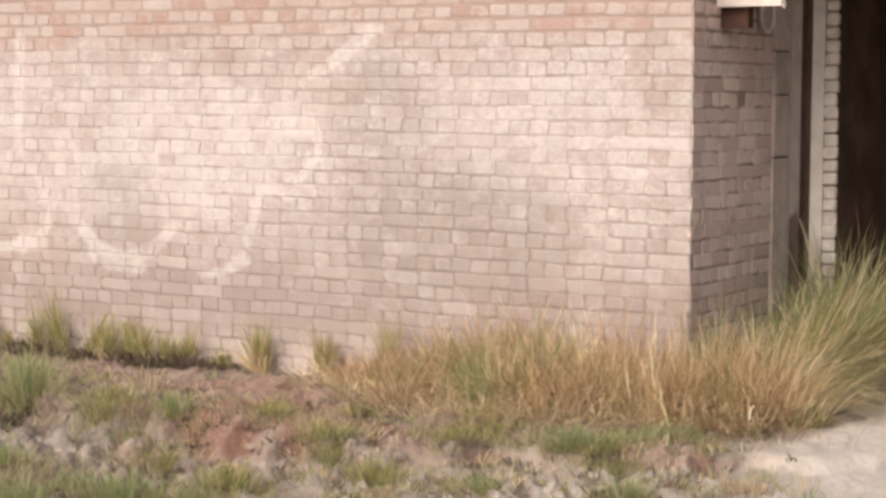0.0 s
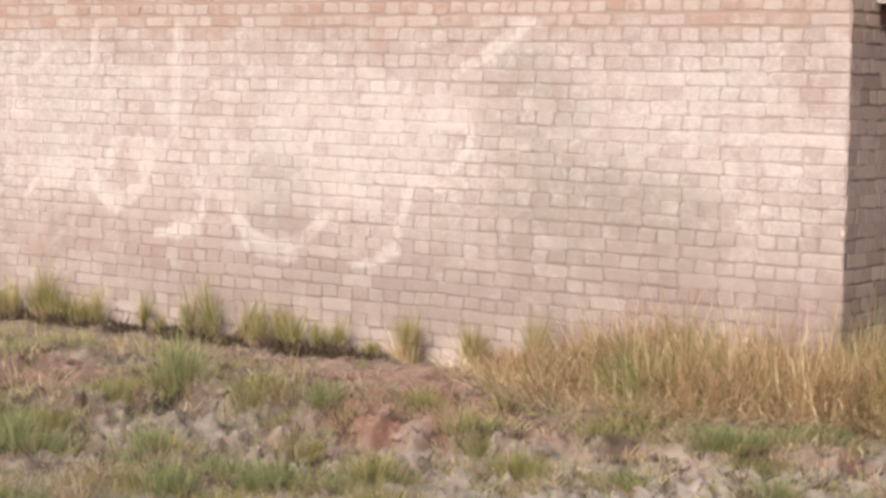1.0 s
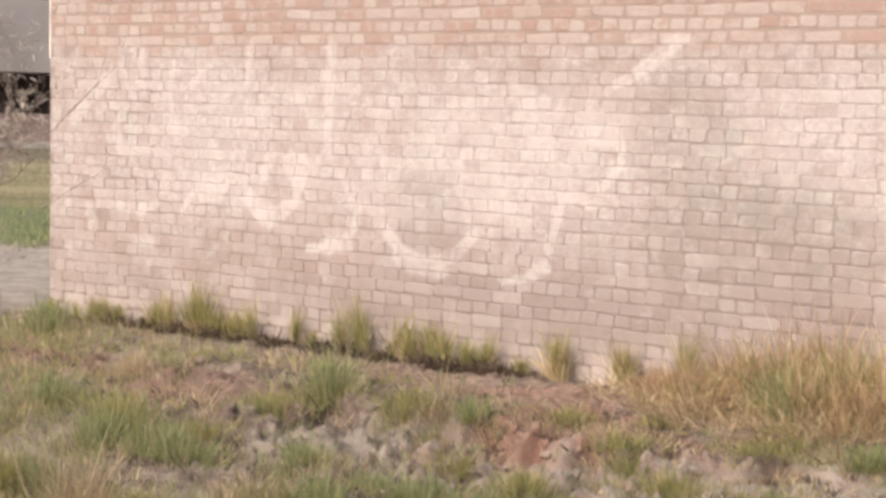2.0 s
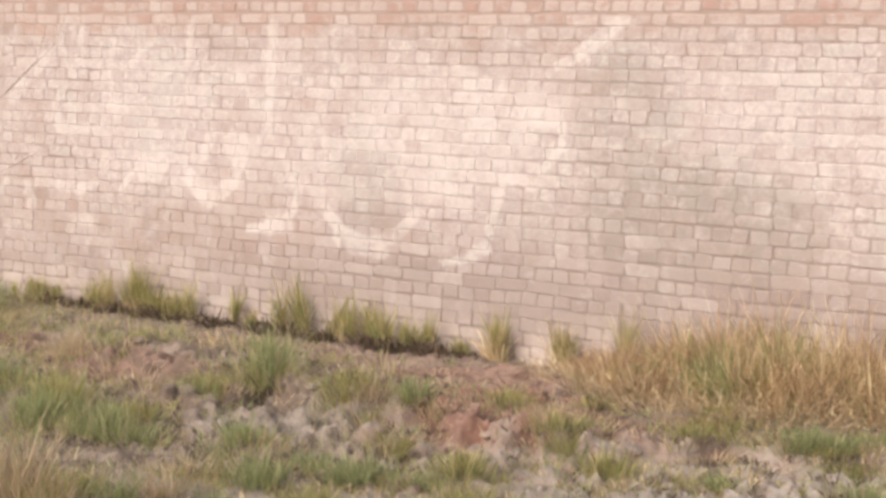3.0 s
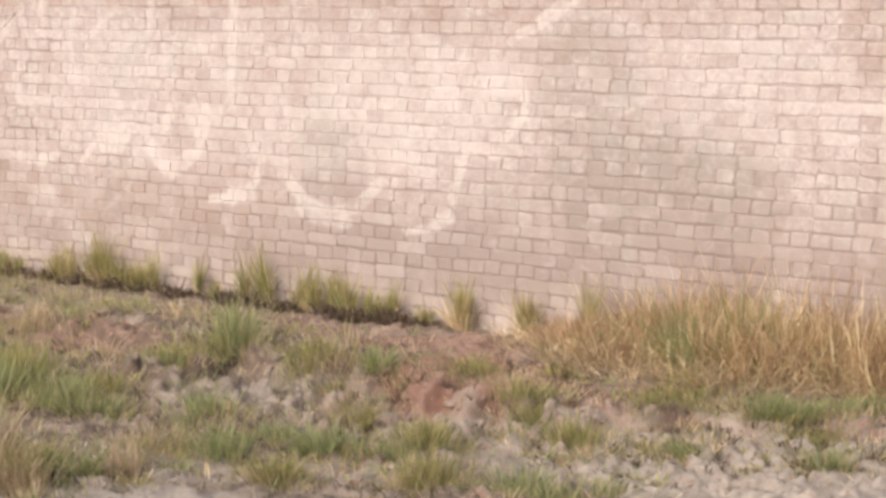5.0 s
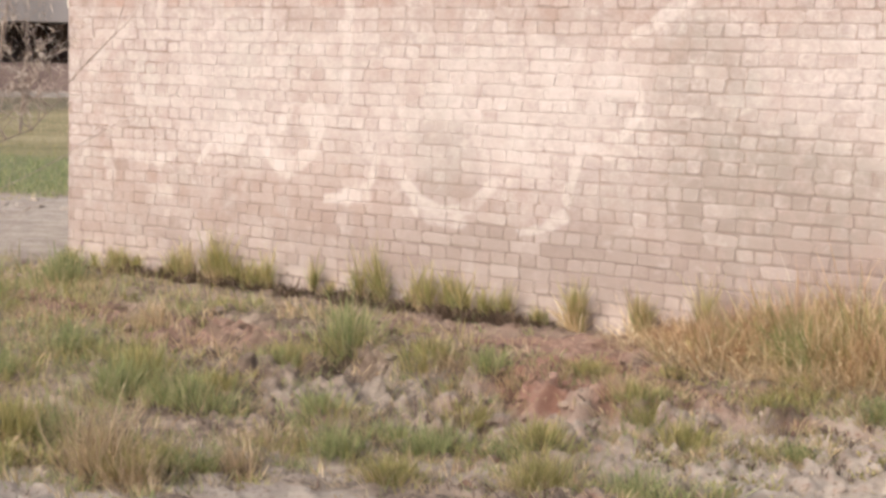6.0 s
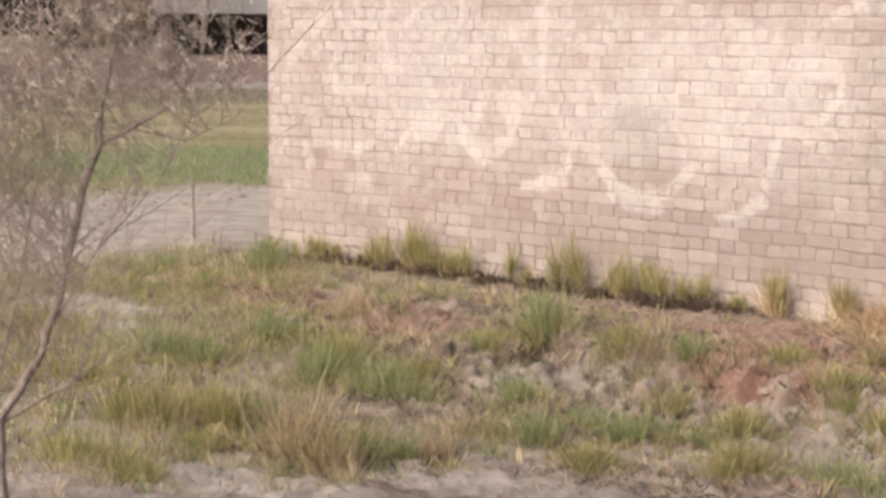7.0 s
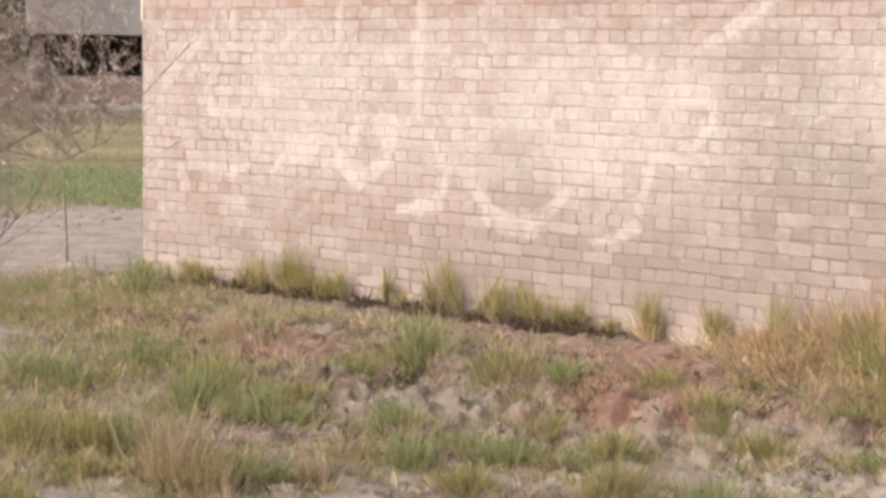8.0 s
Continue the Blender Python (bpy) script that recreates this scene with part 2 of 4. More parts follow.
    if span:
        c = M.mix(M.math("MULTIPLY", worn, 0.35), c, (0.46, 0.375, 0.34))
        c = M.mix(M.math("MULTIPLY", M.math("MULTIPLY", worn, M.step(M.math("ADD", M.noise(9.0, 5, 0.75), M.math("MULTIPLY", M.math("FRACT", M.math("MULTIPLY", r, 17.3)), 0.3)), 0.6, 0.82)), 0.75), c, (0.315, 0.198, 0.163))
    M.bump(M.math("ADD", M.noise(35, 5, 0.65), M.math("MULTIPLY", M.noise(160, 2), 0.4)), 0.5, 0.006)
    return M.color(c)


def mat_mortar(name, span=None):
    M = Mat(name, 0.95)
    film, worn, grey, paint, s = wall_paint(M, span)
    raw = M.mix(M.noise(30, 4), (0.222, 0.163, 0.141), (0.308, 0.240, 0.214)) if span else M.mix(M.noise(30, 4), (0.215, 0.16, 0.135), (0.32, 0.25, 0.218))
    clog = M.step(M.math("ADD", M.math("MULTIPLY", M.noise(1.4, 5, 0.65), 0.6), M.math("MULTIPLY", M.noise(9.0, 5, 0.7), 0.4)), 0.40, 0.56)
    c = M.mix(M.math("MULTIPLY", M.math("MULTIPLY", film, clog), 0.95 if span else 0.15), raw, (0.381, 0.323, 0.302))
    if span:
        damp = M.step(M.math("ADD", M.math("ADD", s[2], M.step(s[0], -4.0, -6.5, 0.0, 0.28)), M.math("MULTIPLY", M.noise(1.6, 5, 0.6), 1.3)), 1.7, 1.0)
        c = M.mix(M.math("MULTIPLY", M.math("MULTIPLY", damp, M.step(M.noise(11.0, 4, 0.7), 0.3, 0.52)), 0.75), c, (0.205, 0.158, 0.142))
        c = M.mix(M.math("MULTIPLY", M.math("MULTIPLY", worn, M.step(M.noise(4.0, 5, 0.7), 0.3, 0.55)), 0.7), c, (0.335, 0.248, 0.215))
    c = M.mix(M.math("MULTIPLY", M.math("MULTIPLY", grey, M.step(M.noise(5.0, 5, 0.7), 0.3, 0.55)), 0.75), c, (0.220, 0.178, 0.158))
    if paint is not None:
        c = M.mix(M.math("MULTIPLY", paint, 0.72), c, (0.515, 0.46, 0.435))
    M.bump(M.noise(90, 4, 0.7), 0.6, 0.006)
    return M.color(c)


def mat_plain(name, a, b, scale=6.0, rough=0.85, bump=0.3, dirt=None):
    M = Mat(name, rough)
    c = M.mix(M.step(M.noise(scale, 5), 0.3, 0.7), a, b)
    if dirt:
        c = M.mix(M.math("MULTIPLY", M.step(M.noise(scale * 0.4, 6, 0.65), 0.48, 0.7), 0.7), c, dirt)
    M.bump(M.noise(scale * 10, 4, 0.6), bump, 0.005)
    return M.color(c)


def mat_post():
    """Weathered paint that has come off the foot of the post."""
    M = Mat("post_paint", 0.8)
    c = M.mix(M.step(M.noise(6.0, 5), 0.3, 0.7), (0.46, 0.405, 0.345), (0.58, 0.525, 0.455))
    c = M.mix(M.math("MULTIPLY", M.step(M.noise(2.4, 6, 0.65), 0.48, 0.7), 0.6), c, (0.24, 0.2, 0.165))
    bare = M.step(M.math("ADD", M.xyz()[2], M.math("MULTIPLY", M.noise(9.0, 4), 0.12)), 1.06, 1.0)
    c = M.mix(bare, c, M.mix(M.noise(12.0, 5), (0.15, 0.105, 0.085), (0.27, 0.2, 0.165)))
    M.bump(M.noise(60, 4, 0.6), 0.3, 0.005)
    return M.color(c)


def mat_grass(name, a, b, tip, thin=0.52):
    """Blades: colour varies blade by blade, with dry stretches."""
    M = Mat(name, 0.7)
    r = M.rand()
    c = M.mix(r, a, b)
    c = M.mix(M.math("MULTIPLY", M.step(M.math("FRACT", M.math("MULTIPLY", r, 13.7)), 0.55, 0.95), 0.8), c, tip)
    M.color(c)
    tr = M.t.nodes.new("ShaderNodeBsdfTranslucent")
    M.t.links.new(c, tr.inputs[0])
    mx = M.t.nodes.new("ShaderNodeMixShader")
    mx.inputs[0].default_value = thin
    M.t.links.new(M.bsdf.outputs[0], mx.inputs[1])
    M.t.links.new(tr.outputs[0], mx.inputs[2])
    M.t.links.new(mx.outputs[0], M.t.nodes["Material Output"].inputs["Surface"])
    return M.m


def mat_ground():
    M = Mat("dry_earth", 0.95)
    s = M.xyz()
    fine, mid, big = M.noise(38, 6, 0.7), M.noise(5.5, 6, 0.65), M.noise(1.3, 5, 0.6)
    long = M.noise(3.5, 6, 0.7, M.vec("MULTIPLY", M.pos, (1.0, 3.0, 1.0)))
    c = M.mix(M.step(mid, 0.3, 0.7), (0.190, 0.142, 0.109), (0.375, 0.298, 0.238))
    c = M.mix(M.math("MULTIPLY", M.step(long, 0.5, 0.36), 0.6), c, (0.206, 0.155, 0.116))
    c = M.mix(M.math("MULTIPLY", M.step(big, 0.45, 0.65), 0.6), c, M.mix(fine, (0.206, 0.153, 0.114), (0.310, 0.241, 0.189)))
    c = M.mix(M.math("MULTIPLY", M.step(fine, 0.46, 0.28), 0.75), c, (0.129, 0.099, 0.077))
    # dark blotches painted as the shade of small crevices
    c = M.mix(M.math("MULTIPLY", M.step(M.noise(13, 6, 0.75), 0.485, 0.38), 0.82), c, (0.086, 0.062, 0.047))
    vo = M.t.nodes.new("ShaderNodeTexVoronoi")
    vo.feature = "DISTANCE_TO_EDGE"
    vo.inputs["Scale"].default_value = 4.6
    wn3 = M.t.nodes.new("ShaderNodeTexNoise")
    wn3.inputs["Scale"].default_value, wn3.inputs["Detail"].default_value = 7.0, 5.0
    M.put(wn3.inputs["Vector"], M.pos)
    bent = M.vec("ADD", M.vec("MULTIPLY", M.pos, (1.0, 1.6, 1.0)), M.vec("MULTIPLY", M.vec("SUBTRACT", wn3.outputs["Color"], (0.430, 0.430, 0.430)), (0.258, 0.258, 0.258)))
    M.put(vo.inputs["Vector"], bent)
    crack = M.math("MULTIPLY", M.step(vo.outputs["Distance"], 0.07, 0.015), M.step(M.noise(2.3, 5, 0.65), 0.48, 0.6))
    vc = M.t.nodes.new("ShaderNodeTexVoronoi")
    vc.inputs["Scale"].default_value = 8.5
    M.put(vc.inputs["Vector"], bent)
    lump = M.t.nodes.new("ShaderNodeSeparateColor")
    M.put(lump.inputs[0], vc.outputs["Color"])
    c = M.mix(M.math("MULTIPLY", M.step(lump.outputs[0], 0.5, 1.0), 0.45), c, (0.390, 0.318, 0.262))
    c = M.mix(M.math("MULTIPLY", M.step(lump.outputs[1], 0.6, 1.0), 0.6), c, (0.163, 0.125, 0.096))
    # red earth and crumbled brick along the wall
    red = M.math("MAXIMUM", M.math("MULTIPLY", M.spot(-2.4, -0.85, 0.75, 0.45), 0.75), M.spot(-1.75, -1.45, 0.6, 0.4))
    red = M.math("MAXIMUM", red, M.math("MULTIPLY", M.spot(-1.3, -1.5, 0.6, 0.35), 0.95))
    red = M.math("MAXIMUM", red, M.math("MULTIPLY", M.spot(-4.5, -1.7, 0.7, 0.35), 0.7))
    red = M.math("MAXIMUM", red, M.math("MULTIPLY", M.spot(-6.2, -1.55, 0.8, 0.35), 0.75))
    red = M.math("MAXIMUM", red, M.math("MULTIPLY", M.spot(-3.0, -0.6, 1.5, 0.45), 0.3))
    red = M.math("MULTIPLY", red, M.step(M.noise(9, 5), 0.2, 0.5))
    c = M.mix(M.math("MULTIPLY", red, 0.8), c, M.mix(M.step(M.noise(20, 5), 0.3, 0.7), (0.245, 0.125, 0.092), (0.36, 0.215, 0.165)))
    # steep faces take shade painted into the soil, over red earth in the east
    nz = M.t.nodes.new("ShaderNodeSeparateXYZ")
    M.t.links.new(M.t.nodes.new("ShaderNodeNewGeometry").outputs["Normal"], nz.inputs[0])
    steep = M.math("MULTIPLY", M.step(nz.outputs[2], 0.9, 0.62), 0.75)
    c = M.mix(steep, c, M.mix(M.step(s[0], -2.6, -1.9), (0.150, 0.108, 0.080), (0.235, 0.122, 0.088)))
    # crack lines get their dark depth from colour alone
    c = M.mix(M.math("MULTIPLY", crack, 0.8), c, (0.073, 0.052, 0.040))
    # pale trodden soil
    pale = M.math("MAXIMUM", M.spot(1.7, -0.9, 1.1, 2.2), M.spot(-11.2, 1.2, 3.3, 6.5, "xy", 0.25, 0.8))
    pale = M.math("MAXIMUM", pale, M.spot(-5.85, -2.95, 0.75, 0.3))
    pale = M.math("MAXIMUM", pale, M.spot(-2.1, -4.75, 0.9, 0.3, "xy", 0.5, 3.0))
    pale = M.math("MAXIMUM", pale, M.math("MULTIPLY", M.spot(-1.2, -3.1, 0.5, 0.25, "xy", 0.5, 3.0), 0.7))
    pale = M.math("MAXIMUM", pale, M.math("MULTIPLY", M.spot(-1.6, -4.05, 1.0, 0.3, "xy", 0.6, 3.0), 0.8))
    pale = M.math("MAXIMUM", pale, M.math("MULTIPLY", M.spot(0.3, -2.1, 1.4, 1.0), 0.85))
    pale = M.math("MAXIMUM", pale, M.math("MULTIPLY", M.spot(-2.3, -2.2, 1.1, 0.55, "xy", 0.6, 4.0), 0.5))
    pale = M.math("MAXIMUM", pale, M.math("MULTIPLY", M.spot(-3.6, -5.2, 1.8, 0.7, "xy", 0.5, 2.0), 0.8))
    pale = M.math("MAXIMUM", pale, M.math("MULTIPLY", M.spot(-2.0, -3.4, 0.6, 0.4, "xy", 0.6, 3.0), 0.7))
    pale = M.math("MAXIMUM", pale, M.math("MULTIPLY", M.spot(-6.65, -2.45, 0.7, 0.35, "xy", 0.4, 3.0), 1.0))
    pale = M.math("MAXIMUM", pale, M.math("MULTIPLY", M.spot(-0.7, -2.1, 1.2, 0.6, "xy", 0.6, 3.0), 0.6))
    pale = M.math("MULTIPLY", pale, M.math("SUBTRACT", 1.0, M.math("MULTIPLY", red, 0.8)))
    c = M.mix(M.math("MULTIPLY", M.math("MULTIPLY", pale, 0.8), M.step(M.noise(30, 5), 0.3, 0.45)), c, M.mix(M.step(M.noise(3.0, 6, 0.7), 0.35, 0.65), (0.37, 0.318, 0.272), (0.53, 0.466, 0.405)))
    path = M.spot(2.05, 0.3, 1.45, 2.7, "xy", 0.15, 1.5)
    c = M.mix(M.math("MULTIPLY", path, 0.6), c, M.mix(M.noise(12, 5, 0.7), (0.50, 0.445, 0.39), (0.62, 0.56, 0.50)))
    # far meadow
    far = M.step(M.math("ADD", s[0], M.math("MULTIPLY", M.noise(0.4, 4), 3.0)), -12.2, -13.0)
    field = M.mix(M.step(M.noise(0.35, 6, 0.7), 0.35, 0.65), (0.190, 0.172, 0.082), (0.345, 0.290, 0.172))
    field = M.mix(M.math("MULTIPLY", M.spot(-16.5, 6.8, 4.5, 3.4, "xy", 0.5, 0.6), 0.85), field, (0.178, 0.200, 0.090))
    field = M.mix(M.step(s[0], -33.0, -38.0), field, (0.172, 0.146, 0.095))
    c = M.mix(far, c, field)
    M.bump(M.math("ADD", M.noise(22, 6, 0.7), M.math("MULTIPLY", M.noise(90, 3), 0.3)), 1.0, 0.03)
    return M.color(c)


# stretches of the written wall: each carries the strokes that cross it
SPANS = [(-7.84, -6.42), (-6.42, -5.05), (-5.05, -4.1), (-4.1, -2.95), (-2.95, 0.0)]
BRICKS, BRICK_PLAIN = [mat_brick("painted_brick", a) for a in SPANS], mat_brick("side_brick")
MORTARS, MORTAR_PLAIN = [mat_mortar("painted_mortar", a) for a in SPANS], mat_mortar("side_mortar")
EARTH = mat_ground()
RUBBLE = mat_plain("red_rubble", (0.18, 0.108, 0.085), (0.28, 0.185, 0.148), 14, 0.95, 0.7)
CREAM = mat_plain("cream_paint", (0.50, 0.435, 0.395), (0.60, 0.53, 0.485), 8, 0.7, 0.2, (0.5, 0.42, 0.34))
POST_PAINT = mat_post()
PALE_BRICK = mat_plain("pale_brick", (0.6, 0.53, 0.48), (0.74, 0.67, 0.61), 14, 0.9, 0.4, (0.36, 0.3, 0.26))
GREY_PLASTER = mat_plain("grey_plaster", (0.37, 0.305, 0.26), (0.5, 0.425, 0.37), 5, 0.9, 0.4, (0.2, 0.17, 0.14))
PALE_PLASTER = mat_plain("pale_plaster", (0.64, 0.585, 0.52), (0.76, 0.7, 0.63), 5, 0.9, 0.3, (0.3, 0.26, 0.22))
GAP_SHADE = mat_plain("gap_shade", (0.05, 0.03, 0.022), (0.1, 0.06, 0.045), 10, 0.8, 0.4)
BROWN = mat_plain("dark_brown", (0.045, 0.02, 0.014), (0.075, 0.035, 0.025), 12, 0.8, 0.4)
# one dark brown for the walls and floor of the room
ROOM_BROWN = mat_plain("room_brown", (0.10, 0.058, 0.042), (0.18, 0.112, 0.082), 3, 0.95, 0.5)
CONCRETE = mat_plain("concrete", (0.3, 0.27, 0.25), (0.4, 0.36, 0.33), 2, 0.9, 0.3)
FAR_WALL = mat_plain("far_wall", (0.17, 0.12, 0.11), (0.26, 0.2, 0.18), 0.8, 0.9, 0.2)
FAR_PILLAR = mat_plain("far_plaster", (0.40, 0.33, 0.26), (0.52, 0.44, 0.355), 1.5, 0.9, 0.2, (0.3, 0.24, 0.18))
FAR_ROOF = mat_plain("far_roof", (0.24, 0.22, 0.22), (0.32, 0.29, 0.29), 0.8, 0.9, 0.2)
BARK = mat_plain("grey_bark", (0.235, 0.18, 0.148), (0.43, 0.355, 0.30), 40, 0.9, 0.6)
LEAF = mat_plain("dry_leaf", (0.34, 0.275, 0.23), (0.66, 0.57, 0.49), 30, 0.9, 0.3)
TWIG = mat_plain("dry_twig", (0.27, 0.21, 0.175), (0.48, 0.40, 0.34), 30, 0.9, 0.3)
GREEN = mat_grass("green_grass", (0.19, 0.23, 0.095), (0.41, 0.44, 0.21), (0.52, 0.45, 0.28))
OLIVE = mat_grass("olive_grass", (0.21, 0.205, 0.078), (0.49, 0.455, 0.195), (0.6, 0.48, 0.25))
STRAW = mat_grass("straw_grass", (0.31, 0.205, 0.112), (0.75, 0.58, 0.36), (0.87, 0.735, 0.50))
RUSSET = mat_grass("brown_straw", (0.26, 0.16, 0.092), (0.60, 0.42, 0.265), (0.74, 0.57, 0.38))
GOLD = mat_grass("bright_straw", (0.58, 0.45, 0.26), (0.86, 0.73, 0.49), (0.93, 0.84, 0.62), 0.4)
BLEACHED = mat_grass("bleached_grass", (0.41, 0.315, 0.205), (0.66, 0.53, 0.37), (0.38, 0.34, 0.17))
# near-black stems: dead stubs, and shade painted in under tufts and in hollows
DEAD_AND_SHADE = mat_grass("dead_roots_and_shade", (0.07, 0.049, 0.036), (0.165, 0.118, 0.087), (0.28, 0.205, 0.14), 0.1)
LEAFY = mat_grass("conifer_green", (0.10, 0.105, 0.05), (0.26, 0.24, 0.11), (0.40, 0.35, 0.2))


# ---------------------------------------------------------------- building blocks
def mesh_of(name, verts, faces, material, smooth=False):
    me = bpy.data.meshes.new(name)
    me.from_pydata([tuple(v) for v in verts], [], [tuple(f) for f in faces])
    me.materials.append(material)
    if smooth:
        me.polygons.foreach_set("use_smooth", [True] * len(me.polygons))
    me.update()
    return me


def part(name, bm, material, parent=None, label=""):
    me = bpy.data.meshes.new(name)
    bm.to_mesh(me)
    bm.free()
    me.materials.append(material)
    ob = new(name, me)
    if parent:
        ob.parent = parent
    return tagged(ob, label)


def box(lo, hi, bevel=0.0, jitter=0.0):
    bm = bmesh.new()
    lo, hi = Vector(lo), Vector(hi)
    mid, size = (lo + hi) / 2, hi - lo
    bmesh.ops.create_cube(bm, size=1, matrix=Matrix.Translation(mid) @ Matrix.Diagonal((*size, 1)))
    if bevel:
        bmesh.ops.bevel(bm, geom=list(bm.edges), offset=bevel, segments=2, affect="EDGES", profile=0.6)
    if jitter:
        for v in bm.verts:
            v.co += Vector([random.uniform(-jitter, jitter) for _ in range(3)])
    return bm


def empty(name, at=(0, 0, 0)):
    ob = new(name)
    ob.location = at
    return ob


def tube_into(verts, faces, path, radii, sides=5):
    """Append a tapered tube along path."""
    base = len(verts)
    up = Vector((0.3, 0.2, 1)).normalized()
    for i, p in enumerate(path):
        d = (path[min(i + 1, len(path) - 1)] - path[max(i - 1, 0)]).normalized()
        a = d.cross(up)
        a = a.normalized() if a.length > 1e-4 else d.orthogonal().normalized()
        b = d.cross(a)
        for k in range(sides):
            w = 2 * math.pi * k / sides
            verts.append(p + (a * math.cos(w) + b * math.sin(w)) * radii[i])
    for i in range(len(path) - 1):
        for k in range(sides):
            q, r = base + i * sides, (k + 1) % sides
            faces.append((q + k, q + r, q + sides + r, q + sides + k))


def blades(rng, spots, height, spread, lean=(0.0, 0.0), width=0.005, droop=0.8):
    """Verts and faces of grass blades rooted at spots (n x 3): each rises, leans and arches over in its own way."""
    n = len(spots)
    az = rng.uniform(0, 2 * np.pi, n)
    h = height * rng.uniform(0.35, 1.0, n) ** 0.7 * rng.uniform(0.75, 1.2, n)
    tilt = np.minimum(np.abs(rng.normal(0, spread, n)), 0.75)
    hx, hy = np.cos(az) * tilt + lean[0] * rng.uniform(0.2, 1.5, n), np.sin(az) * tilt + lean[1] * rng.uniform(0.2, 1.5, n)
    bend = np.minimum(rng.random(n) ** 2 * droop * 2.0, 1.5)
    turn = rng.normal(0, 0.22, n)
    face = rng.uniform(0, np.pi, n)
    w = width * rng.uniform(0.5, 1.5, n)
    wx, wy = np.cos(face) * w, np.sin(face) * w
    reach = np.hypot(hx, hy) + 1e-3
    verts = np.empty((n, 7, 3))
    for i, (f, k) in enumerate(((0.0, 0.8), (0.45, 1.0), (0.8, 0.65), (1.0, 0.0))):
        out = f + bend * f * f
        side = turn * f * f
        cx, cy = spots[:, 0] + h * (hx * out - hy / reach * side), spots[:, 1] + h * (hy * out + hx / reach * side)
        cz = spots[:, 2] + h * (f - 0.55 * np.minimum(bend, 1.3) * f ** 3 * np.minimum(reach * 1.6, 1.0))
        if i == 3:
            verts[:, 6] = np.stack([cx, cy, cz], 1)
        else:
            verts[:, 2 * i] = np.stack([cx - wx * k, cy - wy * k, cz], 1)
            verts[:, 2 * i + 1] = np.stack([cx + wx * k, cy + wy * k, cz], 1)
    faces = []
    for i in range(n):
        b = 7 * i
        faces += [(b, b + 1, b + 3, b + 2), (b + 2, b + 3, b + 5, b + 4), (b + 4, b + 5, b + 6)]
    return verts.reshape(-1, 3), faces


# ---------------------------------------------------------------- ground
def bump_mask(x, y, cx, cy, rx, ry):
    return math.exp(-(((x - cx) / rx) ** 2 + ((y - cy) / ry) ** 2))


# hollows under the crumbling edge, and lumps of earth fallen before it: place, half sizes, depth or height
HOLLOWS = [(-3.4, -1.19, 0.11, 0.05, 0.13), (-2.95, -1.34, 0.2, 0.05, 0.14), (-3.09, -2.27, 0.14, 0.05, 0.12), (-1.72, -1.62, 0.1, 0.04, 0.1), (-1.45, -1.55, 0.03, 0.08, 0.1), (-1.36, -1.56, 0.02, 0.07, 0.1), (-4.6, -1.5, 0.14, 0.05, 0.11), (-5.3, -1.9, 0.16, 0.05, 0.1), (-2.25, -1.5, 0.12, 0.04, 0.08), (-3.46, -1.75, 0.14, 0.06, 0.14), (-2.95, -1.86, 0.16, 0.06, 0.14), (-0.39, -1.3, 0.12, 0.05, 0.1), (0.21, -1.35, 0.14, 0.05, 0.12), (-4.28, -1.43, 0.16, 0.05, 0.1), (-4.28, -2.2, 0.15, 0.06, 0.12), (-6.35, -1.03, 0.2, 0.05, 0.12)]
MOUNDS = [(-2.69, -1.76, 0.17, 0.1, 0.09), (-2.72, -2.1, 0.16, 0.1, 0.1), (-2.4, -2.75, 0.25, 0.12, 0.08), (-4.38, -1.65, 0.3, 0.15, 0.08)]


